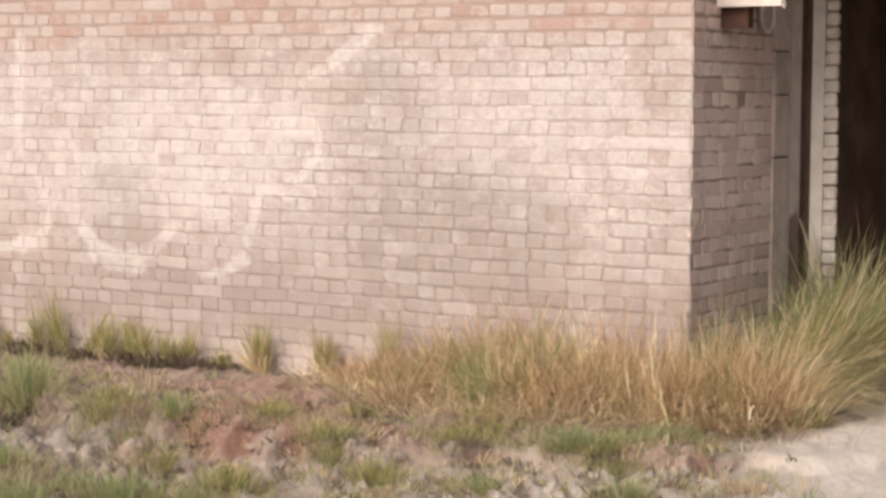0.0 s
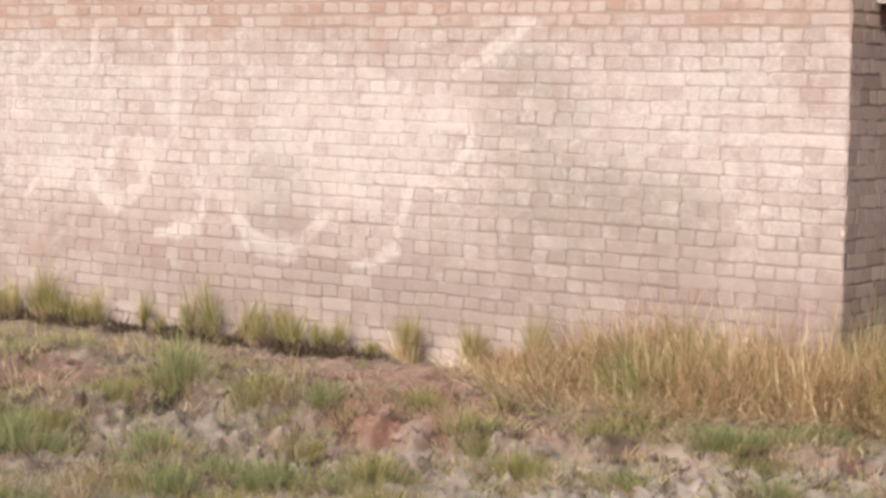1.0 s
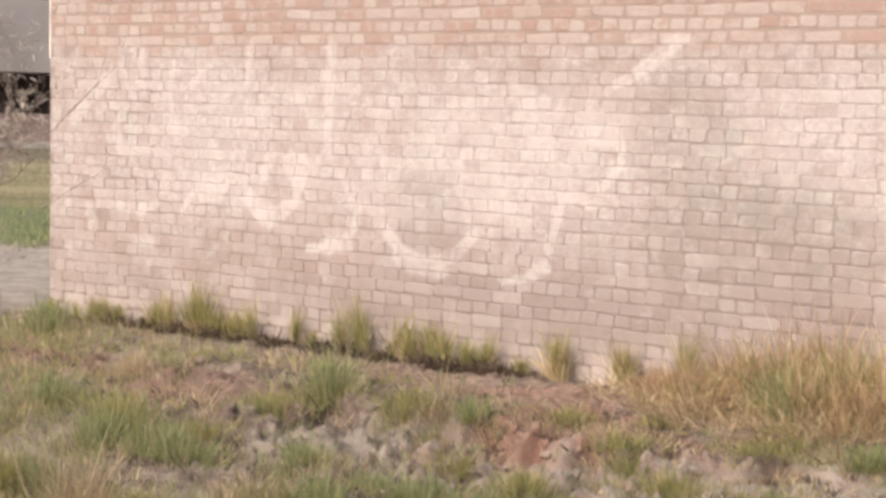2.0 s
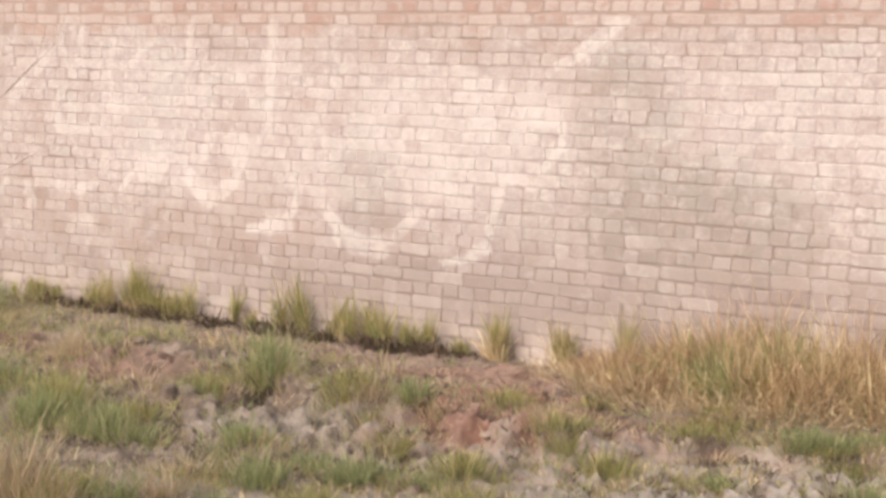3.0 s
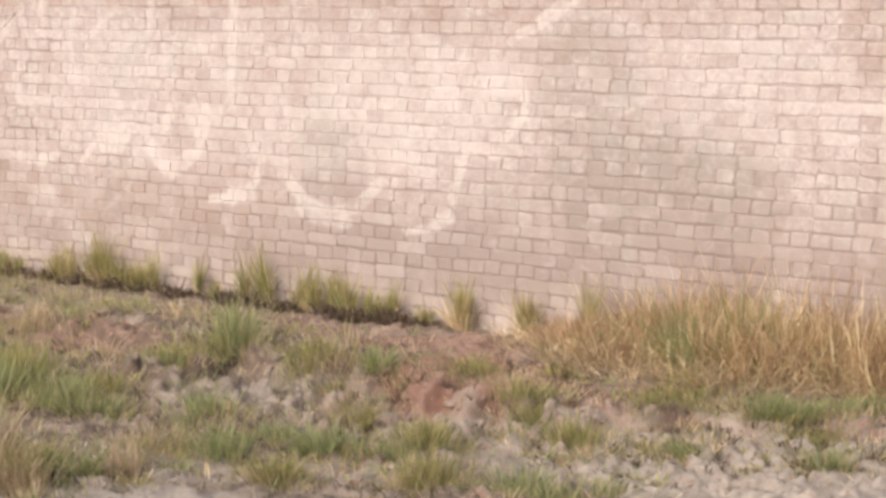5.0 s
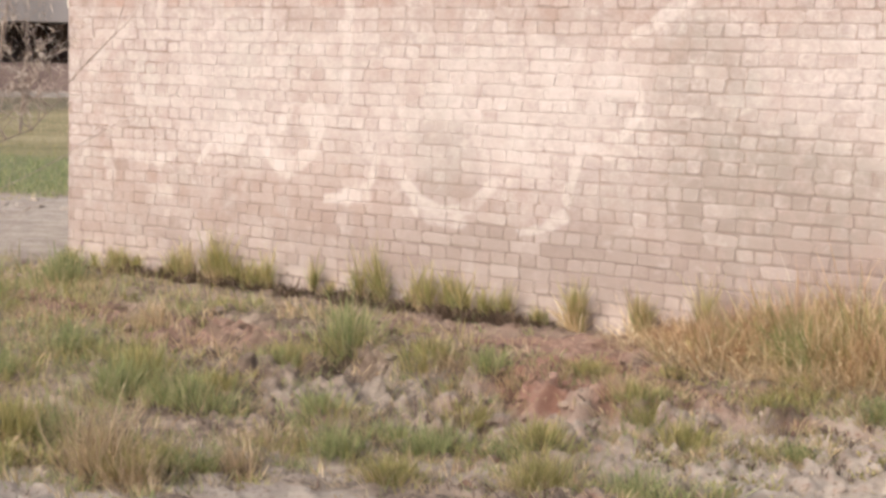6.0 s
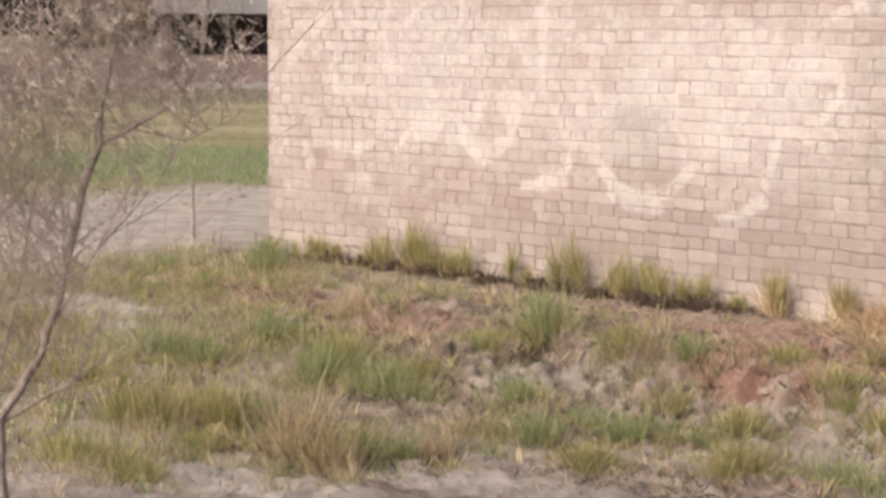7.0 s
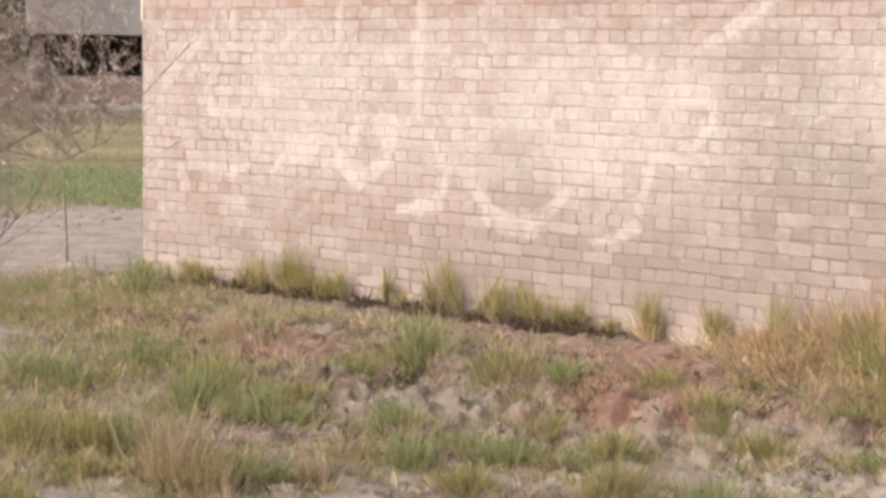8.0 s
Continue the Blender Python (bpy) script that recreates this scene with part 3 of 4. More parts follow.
def height_at(x, y):
    """Height of the ground: a low terrace along the wall ends in a crumbling edge; clods and pits before it; flat farther off."""
    near = bump_mask(x, y, -2.5, -2.5, 7.5, 4.5)
    if near < 0.01:
        return 0.04 * noise.noise((x * 0.08, y * 0.08, 3.0)) - 0.05
    edge = -1.75 - 0.05 * (x + 2.0) + 0.22 * noise.noise((x * 1.6, y * 1.2, 11.0)) + 0.14 * noise.noise((x * 5.0, y * 4.0, 12.0)) + 0.06 * noise.noise((x * 13.0, y * 5.0, 14.0))
    if x > -1.0:
        edge += 0.55 * (x + 1.0)
    drop = 1.0 / (1.0 + math.exp(min(40.0, max(-40.0, (y - edge) / 0.02))))
    ledge = 1.0 / (1.0 + math.exp(min(40.0, max(-40.0, (y - edge - 0.55 - 0.4 * noise.noise((x * 1.1, 3.0, 9.0))) / 0.02))))
    rough = 0.75 + 1.5 * bump_mask(x, y, -2.5, -2.2, 1.2, 0.6) + 1.0 * bump_mask(x, y, 0.1, -2.2, 1.5, 1.0) + 0.6 * bump_mask(x, y, -5.0, -2.0, 1.5, 0.9) + 0.7 * bump_mask(x, y, -3.3, -1.3, 1.2, 0.5)
    rough *= 1.0 - 0.75 * bump_mask(x, y, 1.8, -0.6, 0.9, 1.6)
    z = 0.05 * noise.noise((x * 0.6, y * 0.6, 1.0)) + 0.03 * rough * noise.noise((x * 2.2, y * 2.2, 2.0))
    wx, wy = x + 0.05 * noise.noise((x * 5, y * 5, 40.0)), y + 0.05 * noise.noise((x * 5, y * 5, 50.0))
    for size, tall in ((3.4, 0.11), (6.5, 0.115), (13.0, 0.06)):
        d = noise.voronoi((wx * size, wy * size, 0.5))[0]
        keep = 0.5 + 0.5 * noise.noise((x * size * 0.4, y * size * 0.4, size))
        z += rough * tall * min(0.6, d[1] - d[0]) * keep
    z += rough * 0.024 * noise.noise((x * 19, y * 19, 8.0))
    pit = noise.noise((x * 7.0, y * 7.0, 30.0))
    if pit > 0.42:
        z -= 0.5 * (pit - 0.42) * rough
    for cx, cy, rx, ry, d in HOLLOWS:
        if abs(x - cx) < 2 * rx and abs(y - cy) < 4 * ry:
            z -= d * math.exp(-(((x - cx) / rx) ** 4 + ((y - cy + 0.04 * noise.noise((x * 8, 1.0, cx))) / ry) ** 4))
    for cx, cy, rx, ry, d in MOUNDS:
        if abs(x - cx) < 2.2 * rx and abs(y - cy) < 2.2 * ry:
            k = ((x - cx) / rx) ** 2 + ((y - cy) / ry) ** 2 + 0.5 * noise.noise((x * 7, y * 7, cx)) + 0.5 * noise.noise((x * 17, y * 17, cx))
            z += 0.6 * d * max(0.0, 1.0 - 0.6 * max(0.0, k)) ** 1.2
    foot = math.exp(-((y + 0.02) / 0.2) ** 2)
    gully = 0.05 * max(0.0, noise.noise((x * 3.0, 0.0, 17.0)) + 0.25) * math.exp(-((y + 0.05) / 0.05) ** 2)
    heap = max(0.0, 0.02 + 0.1 * noise.noise((x * 2.1, y * 2.0, 60.0)) + 0.03 * noise.noise((x * 7.0, y * 6.0, 61.0))) * math.exp(-(y / (0.16 + 0.08 * noise.noise((x * 3.3, 0.0, 62.0)))) ** 2)
    return near * (heap + z * (1 - 0.6 * foot) - (0.1 + 0.09 * bump_mask(x, 0, -1.9, 0, 1.3, 1)) * drop - 0.05 * ledge - gully) - 0.03


def axis_steps(lo, hi, step, reach):
    """Coordinates, fine from lo to hi, then ever coarser out to reach."""
    mid = list(np.arange(lo, hi, step))
    out, d, x = [], step, hi
    while x < reach:
        out.append(x)
        d *= 1.25
        x += d
    back, d, x = [], step, lo
    while x > -reach:
        d *= 1.25
        x -= d
        back.append(x)
    return back[::-1] + mid + out + [reach]


def build_ground():
    xs, ys = axis_steps(-8.2, 2.2, 0.023, 900.0), axis_steps(-5.2, 0.2, 0.021, 900.0)
    verts = [(x, y, height_at(x, y)) for y in ys for x in xs]
    w = len(xs)
    faces = [(j * w + i, j * w + i + 1, (j + 1) * w + i + 1, (j + 1) * w + i) for j in range(len(ys) - 1) for i in range(w - 1)]
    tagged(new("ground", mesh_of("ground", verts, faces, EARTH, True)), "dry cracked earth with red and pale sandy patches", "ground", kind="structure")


build_ground()

# ---------------------------------------------------------------- the brick building
LENGTH, TALL, COURSE, FIRST = 7.84, 2.95, 0.082, -0.168
LONG, SHORT = 0.2475, 0.12375
PIECE_FROM = -1.75     # bricks of the long wall east of this are pieces of their own


def brick_shape(rng, length, height, depth=0.03):
    """A worn brick end-on: eight-sided outline with a chamfered face looking along -y."""
    a, b, c = length / 2, height / 2, rng.uniform(0.005, 0.015)
    ring = [(-a + c, -b), (a - c, -b), (a, -b + c), (a, b - c), (a - c, b), (-a + c, b), (-a, b - c), (-a, -b + c)]
    j = lambda s: rng.uniform(-s, s)
    outer = [(x + j(0.008), z + j(0.006)) for x, z in ring]
    verts = [(x, depth, z) for x, z in ring]
    verts += [(x, 0.0032 + j(0.0008), z) for x, z in outer]
    verts += [(x * (1 - 0.006 / a), j(0.0008), z * (1 - 0.006 / b)) for x, z in outer]
    faces = [(k, (k + 1) % 8, 8 + (k + 1) % 8, 8 + k) for k in range(8)]
    faces += [(8 + k, 8 + (k + 1) % 8, 16 + (k + 1) % 8, 16 + k) for k in range(8)]
    faces.append(tuple(range(16, 24)))
    return verts, faces


def lay_bricks(wall, length, turn, materials, single, seed):
    """Alternate courses of stretchers and headers on a wall that starts at the corner and runs along its own -x (turn maps it to the world)."""
    rng = random.Random(seed)
    kinds = {}
    for nm, l in (("long", LONG), ("short", SHORT)):
        kinds[nm] = [brick_shape(rng, l - rng.uniform(0.004, 0.011), COURSE - rng.uniform(0.004, 0.010)) for _ in range(9)]
    meshes = {nm: [mesh_of("brick", v, f, materials[-1]) for v, f in shapes] for nm, shapes in kinds.items()}
    verts, faces, zones, n = [], [], [], 0
    rows = int((TALL - FIRST) / COURSE)
    for row in range(rows):
        z = FIRST + (row + 0.5) * COURSE
        nm, l = ("long", LONG) if row % 2 else ("short", SHORT)
        x = rng.uniform(-0.012, 0.012) + (0.0 if row % 2 else 0.0)
        first = True
        while x > -length + 0.02:
            step = l * rng.uniform(0.965, 1.03)
            if first and not row % 2:
                step = 0.155
            if nm == "long" and rng.random() < 0.05:
                step = SHORT
            first = False
            step = min(step, x + length)
            if step < 0.05:
                break
            right = min(x, 0.0)
            mid = (right + x - step) / 2
            k = rng.randrange(9)
            real = right - x + step
            pool = "long" if real > 0.18 else "short"
            scale = real / (LONG if pool == "long" else SHORT)
            m = turn @ pose(mid, rng.uniform(-0.0018, 0.0018) + (0.008 if rng.random() < 0.004 else 0.0), z + rng.uniform(-0.004, 0.004) + 0.012 * noise.noise((mid * 0.7, row * 0.12, 2.0)) + 0.004 * noise.noise((mid * 2.2, row * 0.8, 6.0)), 0, rng.uniform(-1.5, 1.5), rng.uniform(-0.3, 0.3)) @ Matrix.Diagonal((scale * (0.94 if z > 2.04 else 1.0), 1, rng.uniform(0.78, 0.92) if z > 2.04 else 1.0, 1))
            if single(mid, z) and n < 300:
                ob = new("brick", meshes[pool][k])
                ob.parent, ob.matrix_basis = wall, m
                n += 1
            else:
                v, f = kinds[pool][k]
                b = len(verts)
                verts += [tuple(m @ Vector(p)) for p in v]
                faces += [tuple(b + i for i in q) for q in f]
                zones += [min(len(materials) - 1, sum(mid > a for _, a in SPANS)) if len(materials) > 1 else 0] * len(f)
            x -= step
    if faces:
        me = mesh_of("bricks", verts, faces, materials[0])
        for m in materials[1:]:
            me.materials.append(m)
        me.polygons.foreach_set("material_index", zones)
        rest = new("bricks", me)
        rest.parent = wall
        tagged(rest, "rows of worn bricks", kind="stuff")


def structure(name, lo, hi, material, label, category, bevel=0.0):
    return tagged(part(name, box(lo, hi, bevel), material), label, category, kind="structure")


def long_wall():
    """The core of the written wall: one box, cut where its stretches meet."""
    bm = box((-LENGTH, 0.004, -0.4), (-0.004, 0.23, TALL))
    for _, x in SPANS[:-1]:
        bmesh.ops.bisect_plane(bm, geom=list(bm.verts) + list(bm.edges) + list(bm.faces), plane_co=(x, 0, 0), plane_no=(1, 0, 0))
    for f in bm.faces:
        f.material_index = min(len(SPANS) - 1, sum(f.calc_center_median().x > a for _, a in SPANS))
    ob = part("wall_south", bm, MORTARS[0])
    for m in MORTARS[1:]:
        ob.data.materials.append(m)
    return ob


wall_south = tagged(long_wall(), "old brick wall with faded whitewash and worn painted strokes", "wall", kind="structure")
wall_east = structure("wall_east", (-0.23, 0.23, -0.4), (-0.0045, 1.16, TALL), MORTAR_PLAIN, "shaded return wall of worn pinkish brick", "wall")
structure("wall_west", (-LENGTH, 0.23, -0.4), (-LENGTH + 0.23, 4.2, TALL), MORTAR_PLAIN, "plain brick end wall", "wall")
structure("wall_north", (-LENGTH + 0.23, 3.97, -0.4), (3.2, 4.2, TALL), ROOM_BROWN, "brown back wall in the dark", "wall")
structure("wall_inner", (-0.23, 1.8, -0.4), (0.0, 3.97, TALL), ROOM_BROWN, "brown inner wall in the dark", "wall")
# porch wall, east end and roof: unseen, added to keep the room dark
structure("wall_porch", (1.7, 1.8, -0.4), (3.2, 2.03, TALL), MORTAR_PLAIN, "plain brick wall out of view beside the dark opening, added to close the room", "wall")
structure("wall_far_east", (2.97, 2.03, -0.4), (3.2, 3.97, TALL), ROOM_BROWN, "dark brown end wall out of view, added to close the room", "wall")
structure("roof", (-LENGTH - 0.1, -0.05, TALL), (3.3, 4.3, TALL + 0.14), CONCRETE, "flat grey concrete roof slab out of view, added to keep the room dark", "roof")
structure("floor", (0.0, 1.85, -0.02), (2.97, 3.97, 0.03), ROOM_BROWN, "dark earthen floor inside", "floor")

# door jamb and posts at the back end of the return wall
jamb = empty("door_jamb", (0, 1.16, 0))
for k, (z0, z1) in enumerate(((-0.1, 1.325), (1.335, 1.70), (1.71, 1.955), (1.965, TALL))):
    ob = part("panel", box((-0.2, 1.165, z0), (0.012, 1.44, z1), 0.006), GREY_PLASTER)
    ob.parent, ob.matrix_parent_inverse = jamb, Matrix.Translation((0, -1.16, 0))
tagged(jamb, "weathered grey wooden door jamb with cross joints", "door jamb")
tagged(part("door_post", box((-0.2, 1.445, -0.1), (-0.004, 1.655, TALL), 0.012), POST_PAINT), "pale weathered upright door post", "post")
# near-black strip in place of the shaded gap beside the post
tagged(part("gap_strip", box((-0.22, 1.66, -0.1), (-0.02, 1.79, TALL), 0.004), GAP_SHADE), "near-black strip standing for the shaded gap beside the door post", "board")
stub = structure("wall_stub", (0.004, 1.8, -0.3), (0.088, 2.03, TALL), PALE_PLASTER, "pale plastered brick pier with toothed edge", "pier", 0.004)

# board that stands out from the return wall, a dark brown block under it and a round plate
board = empty("projecting_board", (0.2, 0.32, 2.3))


def under(ob, parent):
    ob.parent, ob.matrix_parent_inverse = parent, Matrix.Translation(-parent.location)
    return ob


panel = under(part("panel", box((0.0, 0.3, 2.185), (0.38, 0.345, 2.62), 0.004), CREAM), board)
bm = bmesh.new()
for k in range(16):
    z = 2.19 + k * 0.027
    r = random.uniform(0.006, 0.014)
    bmesh.ops.create_icosphere(bm, subdivisions=1, radius=r, matrix=pose(0.385, 0.322 + random.uniform(-0.012, 0.012), z) @ Matrix.Diagonal((1, 1.5, 1.6, 1)))
part("chipped_edge", bm, CREAM, panel, "flaking cream paint")
tagged(board, "cream board standing out from the brick wall", "board")
tagged(part("bracket", box((0.0, 0.36, 2.07), (0.165, 0.44, 2.3), 0.006), BROWN), "dark brown block on the wall under the board", "bracket")
plate = empty("wall_plate", (0, 1.0, 2.17))
bm = bmesh.new()
bmesh.ops.create_cone(bm, cap_ends=True, segments=28, radius1=0.1, radius2=0.09, depth=0.02, matrix=pose(0.012, 1.0, 2.17, 0, 90, 0))
disc = under(part("disc", bm, GREY_PLASTER), plate)
verts, faces = [], []
tube_into(verts, faces, [Vector((0.024, 1.0 + 0.1 * math.cos(a * math.pi / 14), 2.17 + 0.1 * math.sin(a * math.pi / 14))) for a in range(29)], [0.012] * 29, 6)
new("rim", mesh_of("rim", verts, faces, PALE_PLASTER, True)).parent = disc
tagged(plate, "pale round plate on the shaded brick wall", "plate")


# ---------------------------------------------------------------- grass and weeds
def fan(rng, cx, cy, reach, n, h, open_out=0.3, width=0.0026, lean=(0.0, 0.0), root=0.03, tufts=0, splay=0.7, droop=0.8):
    """Blades of one or more tufts that fan out from their roots. Returns verts and faces."""
    tufts = tufts or max(1, int(reach * reach / 0.006))
    allv, allf, base = [], [], 0
    for k in range(tufts):
        far = math.sqrt(rng.random()) if tufts > 1 else 0.0
        a = rng.uniform(0, 2 * math.pi)
        x, y = cx + reach * far * math.cos(a), cy + reach * far * math.sin(a) * 0.75
        if y > -0.03 and -LENGTH - 0.2 < x < 0.03:
            y = -0.03 - abs(rng.normal(0, 0.03))
        hh = h * (1.0 - 0.45 * far * far) * rng.uniform(0.65, 1.1)
        m = max(6, int(n / tufts * rng.uniform(0.6, 1.4)))
        sx, sy = rng.normal(0, root, m), rng.normal(0, root, m)
        if y > -0.12 and x < 0.03:
            sy = -np.abs(sy) * 0.6
        z = height_at(x, y) - 0.012
        spots = np.stack([x + sx, y + sy, np.full(m, z)], 1)
        v, f = blades(rng, spots, hh, open_out, (lean[0] + rng.normal(0, 0.06), lean[1] + rng.normal(0, 0.06)), width, droop)
        # outer blades lean outwards
        v = v.reshape(m, 7, 3)
        up = np.clip((v[:, :, 2] - z) / max(hh, 0.01), 0, 1.2)
        v[:, :, 0] += sx[:, None] * up * splay
        v[:, :, 1] += sy[:, None] * up * splay
        allv.append(v.reshape(-1, 3))
        allf += [tuple(base + i for i in q) for q in f]
        base += 7 * m
    return np.concatenate(allv), allf


def sward(name, layers, label, group="", kind="stuff"):
    """One clump of grass: layers of (verts, faces, material) joined into one mesh."""
    verts, faces, mats, idx = [], [], [], []
    for v, f, m in layers:
        b = sum(len(a) for a in verts)
        verts.append(v)
        faces += [tuple(b + i for i in q) for q in f]
        if m not in mats:
            mats.append(m)
        idx += [mats.index(m)] * len(f)
    me = mesh_of(name, np.concatenate(verts), faces, mats[0])
    for m in mats[1:]:
        me.materials.append(m)
    me.polygons.foreach_set("material_index", idx)
    return tagged(new(name, me), label, "grass", group, kind)


# tufts at the foot of the wall: place along it, height, half width
for i, (x, h, w) in enumerate([(-7.66, 0.15, 0.05), (-7.38, 0.12, 0.03), (-7.1, 0.17, 0.07), (-6.9, 0.13, 0.05), (-6.47, 0.23, 0.05), (-6.3, 0.24, 0.05), (-6.12, 0.28, 0.06), (-5.97, 0.29, 0.06), (-5.82, 0.2, 0.05), (-5.62, 0.2, 0.06), (-5.5, 0.25, 0.04), (-5.09, 0.2, 0.025), (-4.87, 0.17, 0.03),
                               (-4.66, 0.27, 0.035), (-4.45, 0.3, 0.045), (-4.12, 0.22, 0.05), (-4.0, 0.22, 0.04), (-3.85, 0.28, 0.06), (-3.7, 0.25, 0.05), (-3.5, 0.21, 0.05), (-3.38, 0.19, 0.04), (-3.1, 0.11, 0.05), (-2.82, 0.32, 0.05), (-2.35, 0.29, 0.05), (-1.87, 0.33, 0.025)]):
    rng = np.random.default_rng(100 + i)
    dry = 0.6 if x > -2.9 else 0.3
    lean, y0, k = rng.normal(0, 0.05), -0.07 - 0.09 * rng.random(), 0.4 + w / 0.075
    w *= 0.75
    layers = [fan(rng, x, y0, 0.05, int(75 * k), h * 1.6, 0.1, 0.0028, (lean, -0.03), w * 0.62, 1, 0.3) + (OLIVE,),
              fan(rng, x + 0.4 * w * rng.normal(), y0, 0.05, int(40 * k), h * 1.2, 0.16, 0.0028, (lean, -0.05), w * 0.75, 1, 0.4) + (OLIVE,),
              fan(rng, x + 0.4 * w * rng.normal(), y0, 0.05, int(34 * k), h * 0.95, 0.24, 0.0028, (-lean, -0.08), w * 0.75, 1, 0.4) + (GREEN,),
              fan(rng, x, y0, 0.05, int(110 * dry * k), h * 1.1, 0.16, 0.0024, (lean, -0.08), w * 0.6, 1) + (STRAW,),
              fan(rng, x, y0 - 0.02, 0.05, int(34 * k), h * 0.55, 0.4, 0.0022, (0, -0.3), w * 0.8, 1) + (STRAW,)]
    if x > -2.9:
        layers.append(fan(rng, x, y0 - 0.02, 0.05, 40, h * 0.85, 0.24, 0.004, (lean, -0.12), w, 1, droop=1.5) + (GOLD,))
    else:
        # near-black blades act as shade under the tuft
        layers.append(fan(rng, x + 0.4 * w * rng.normal(), y0 - 0.03, 0.05, int(70 * k), 0.08, 0.6, 0.005, (0, -0.3), w * 1.1, 1) + (DEAD_AND_SHADE,))
    sward("grass_tuft", layers, "upright olive tuft with dry straw at the wall foot", "grass tufts along the wall", "")


def stand_front(x):
    """How far the dry stand reaches out from the wall."""
    return float(np.interp(x, (-2.3, -1.9, -1.5, -0.5, 0.0, 0.3, 0.7), (0.16, 0.52, 0.84, 0.9, 0.58, 0.38, 0.1)))


# the dry stand before the corner
rng = np.random.default_rng(7)
layers = []
for k in range(600):
    x = -2.2 + 2.9 * rng.random() ** 0.92
    far = min(1.0, max(0.0, (x + 2.1) / 1.4))
    out = rng.random() ** 1.2
    y = -0.05 - stand_front(x) * out * (0.85 + 0.3 * noise.noise((x * 3.1, 0.0, 70.0)))
    h = (0.36 + 0.31 * far) * rng.uniform(0.5, 1.1) * (1.0 - 0.3 * out) * (0.95 + 0.25 * noise.noise((x * 3.7, y * 2.0, 71.0)))
    h *= min(1.0, max(0.4, (x + 2.35) / 0.7))
    green = bump_mask(x, y, -0.75, -0.5, 0.35, 0.3) + 0.6 * bump_mask(x, y, -1.35, -0.45, 0.14, 0.25)
    if rng.random() < 0.8 * green:
        m = OLIVE if rng.random() < 0.5 else GREEN
    elif rng.random() > 0.05 + far:
        m = RUSSET
    else:
        m = (STRAW, STRAW, GOLD, RUSSET, RUSSET, STRAW)[rng.integers(6)]
    lean = (rng.normal(0.02, 0.13), -0.1 + rng.normal(0, 0.1))
    layers.append(fan(rng, x, y, 0.05, 30, h, rng.uniform(0.12, 0.34), 0.0028, lean, 0.04, 1, 0.5, 1.5) + (m,))
    if rng.random() < 0.95:     # broader pale leaves that arch over
        layers.append(fan(rng, x, y - 0.03, 0.05, 7, h * rng.uniform(0.6, 1.0), 0.3, 0.0042, lean, 0.05, 1, 0.6, 2.2) + (RUSSET if far < 0.35 else (GOLD if rng.random() < 0.35 + 0.5 * far else STRAW),))
    if rng.random() < 0.5:
        layers.append(fan(rng, x, y - 0.04, 0.05, 9, h * 0.45, 0.7, 0.0035, (0, -0.35), 0.07, 1, droop=1.8) + (BLEACHED if rng.random() < 0.5 else STRAW,))
    if rng.random() < 0.6:      # thin stems above the rest
        layers.append(fan(rng, x, y, 0.05, 6, h * 1.12, 0.14, 0.0016, lean, 0.05, 1, 0.3, 1.0) + (m if m in (RUSSET, STRAW) else GOLD,))
    if x < -0.1 and (out < 0.6 or far < 0.4) and rng.random() < 0.7:      # dark stems stand in for shade in the depth of the stand
        layers.append(fan(rng, x, y, 0.05, 12, h * 0.5, 0.3, 0.0045, (0, -0.1), 0.05, 1) + (DEAD_AND_SHADE,))
for k in range(260):      # fallen stems at the front
    x = rng.uniform(-2.3, 0.75)
    layers.append(fan(rng, x, -0.08 - stand_front(x) * rng.uniform(0.75, 1.1), 0.05, 12, rng.uniform(0.08, 0.2), 0.75, 0.0032, (rng.normal(0, 0.4), -0.4), 0.09, 1, droop=2.4) + ((BLEACHED, BLEACHED, GOLD, RUSSET)[k % 4],))
sward("dry_grass", layers, "mass of dry straw-coloured grass before the wall corner")
# the tall stand beside the return wall
layers = []
for k in range(300):
    y = -0.45 + 2.2 * rng.random()
    x = 0.04 + (0.4 if y > 0.2 else 0.6) * rng.random() ** 0.8
    if y < -0.36 + 0.55 * x:
        continue
    h = rng.uniform(0.25, 0.46) + 0.68 * max(0.0, min(1.0, (y + 0.1) / 1.3)) * min(1.0, 0.4 + x / 0.6)
    m = GREEN if rng.random() < 0.15 + 0.45 * min(1.0, max(0.0, y)) else (STRAW, GOLD, GOLD, OLIVE)[rng.integers(4)]
    lean = (0.3 + rng.normal(0, 0.2), 0.05)
    layers.append(fan(rng, x, y, 0.05, 30, h, rng.uniform(0.15, 0.4), 0.003, lean, 0.05, 1, droop=1.9) + (m,))
    layers.append(fan(rng, x, y, 0.05, 9, h * rng.uniform(0.6, 1.0), 0.35, 0.0045, (lean[0] + 0.1, -0.08), 0.06, 1, droop=1.9) + (GOLD if rng.random() < 0.6 else OLIVE,))
for k in range(16):
    layers.append(fan(rng, rng.uniform(0.04, 0.2), rng.uniform(-0.2, 0.5), 0.05, 18, 0.62, 0.16, 0.003, (0.1, 0.0), 0.04, 1) + (GREEN if k % 2 else OLIVE,))
sward("tall_grass", layers, "tall leaning green and straw grass by the shaded wall")


# weeds on the open ground: place, half width, height
PATCHES = []


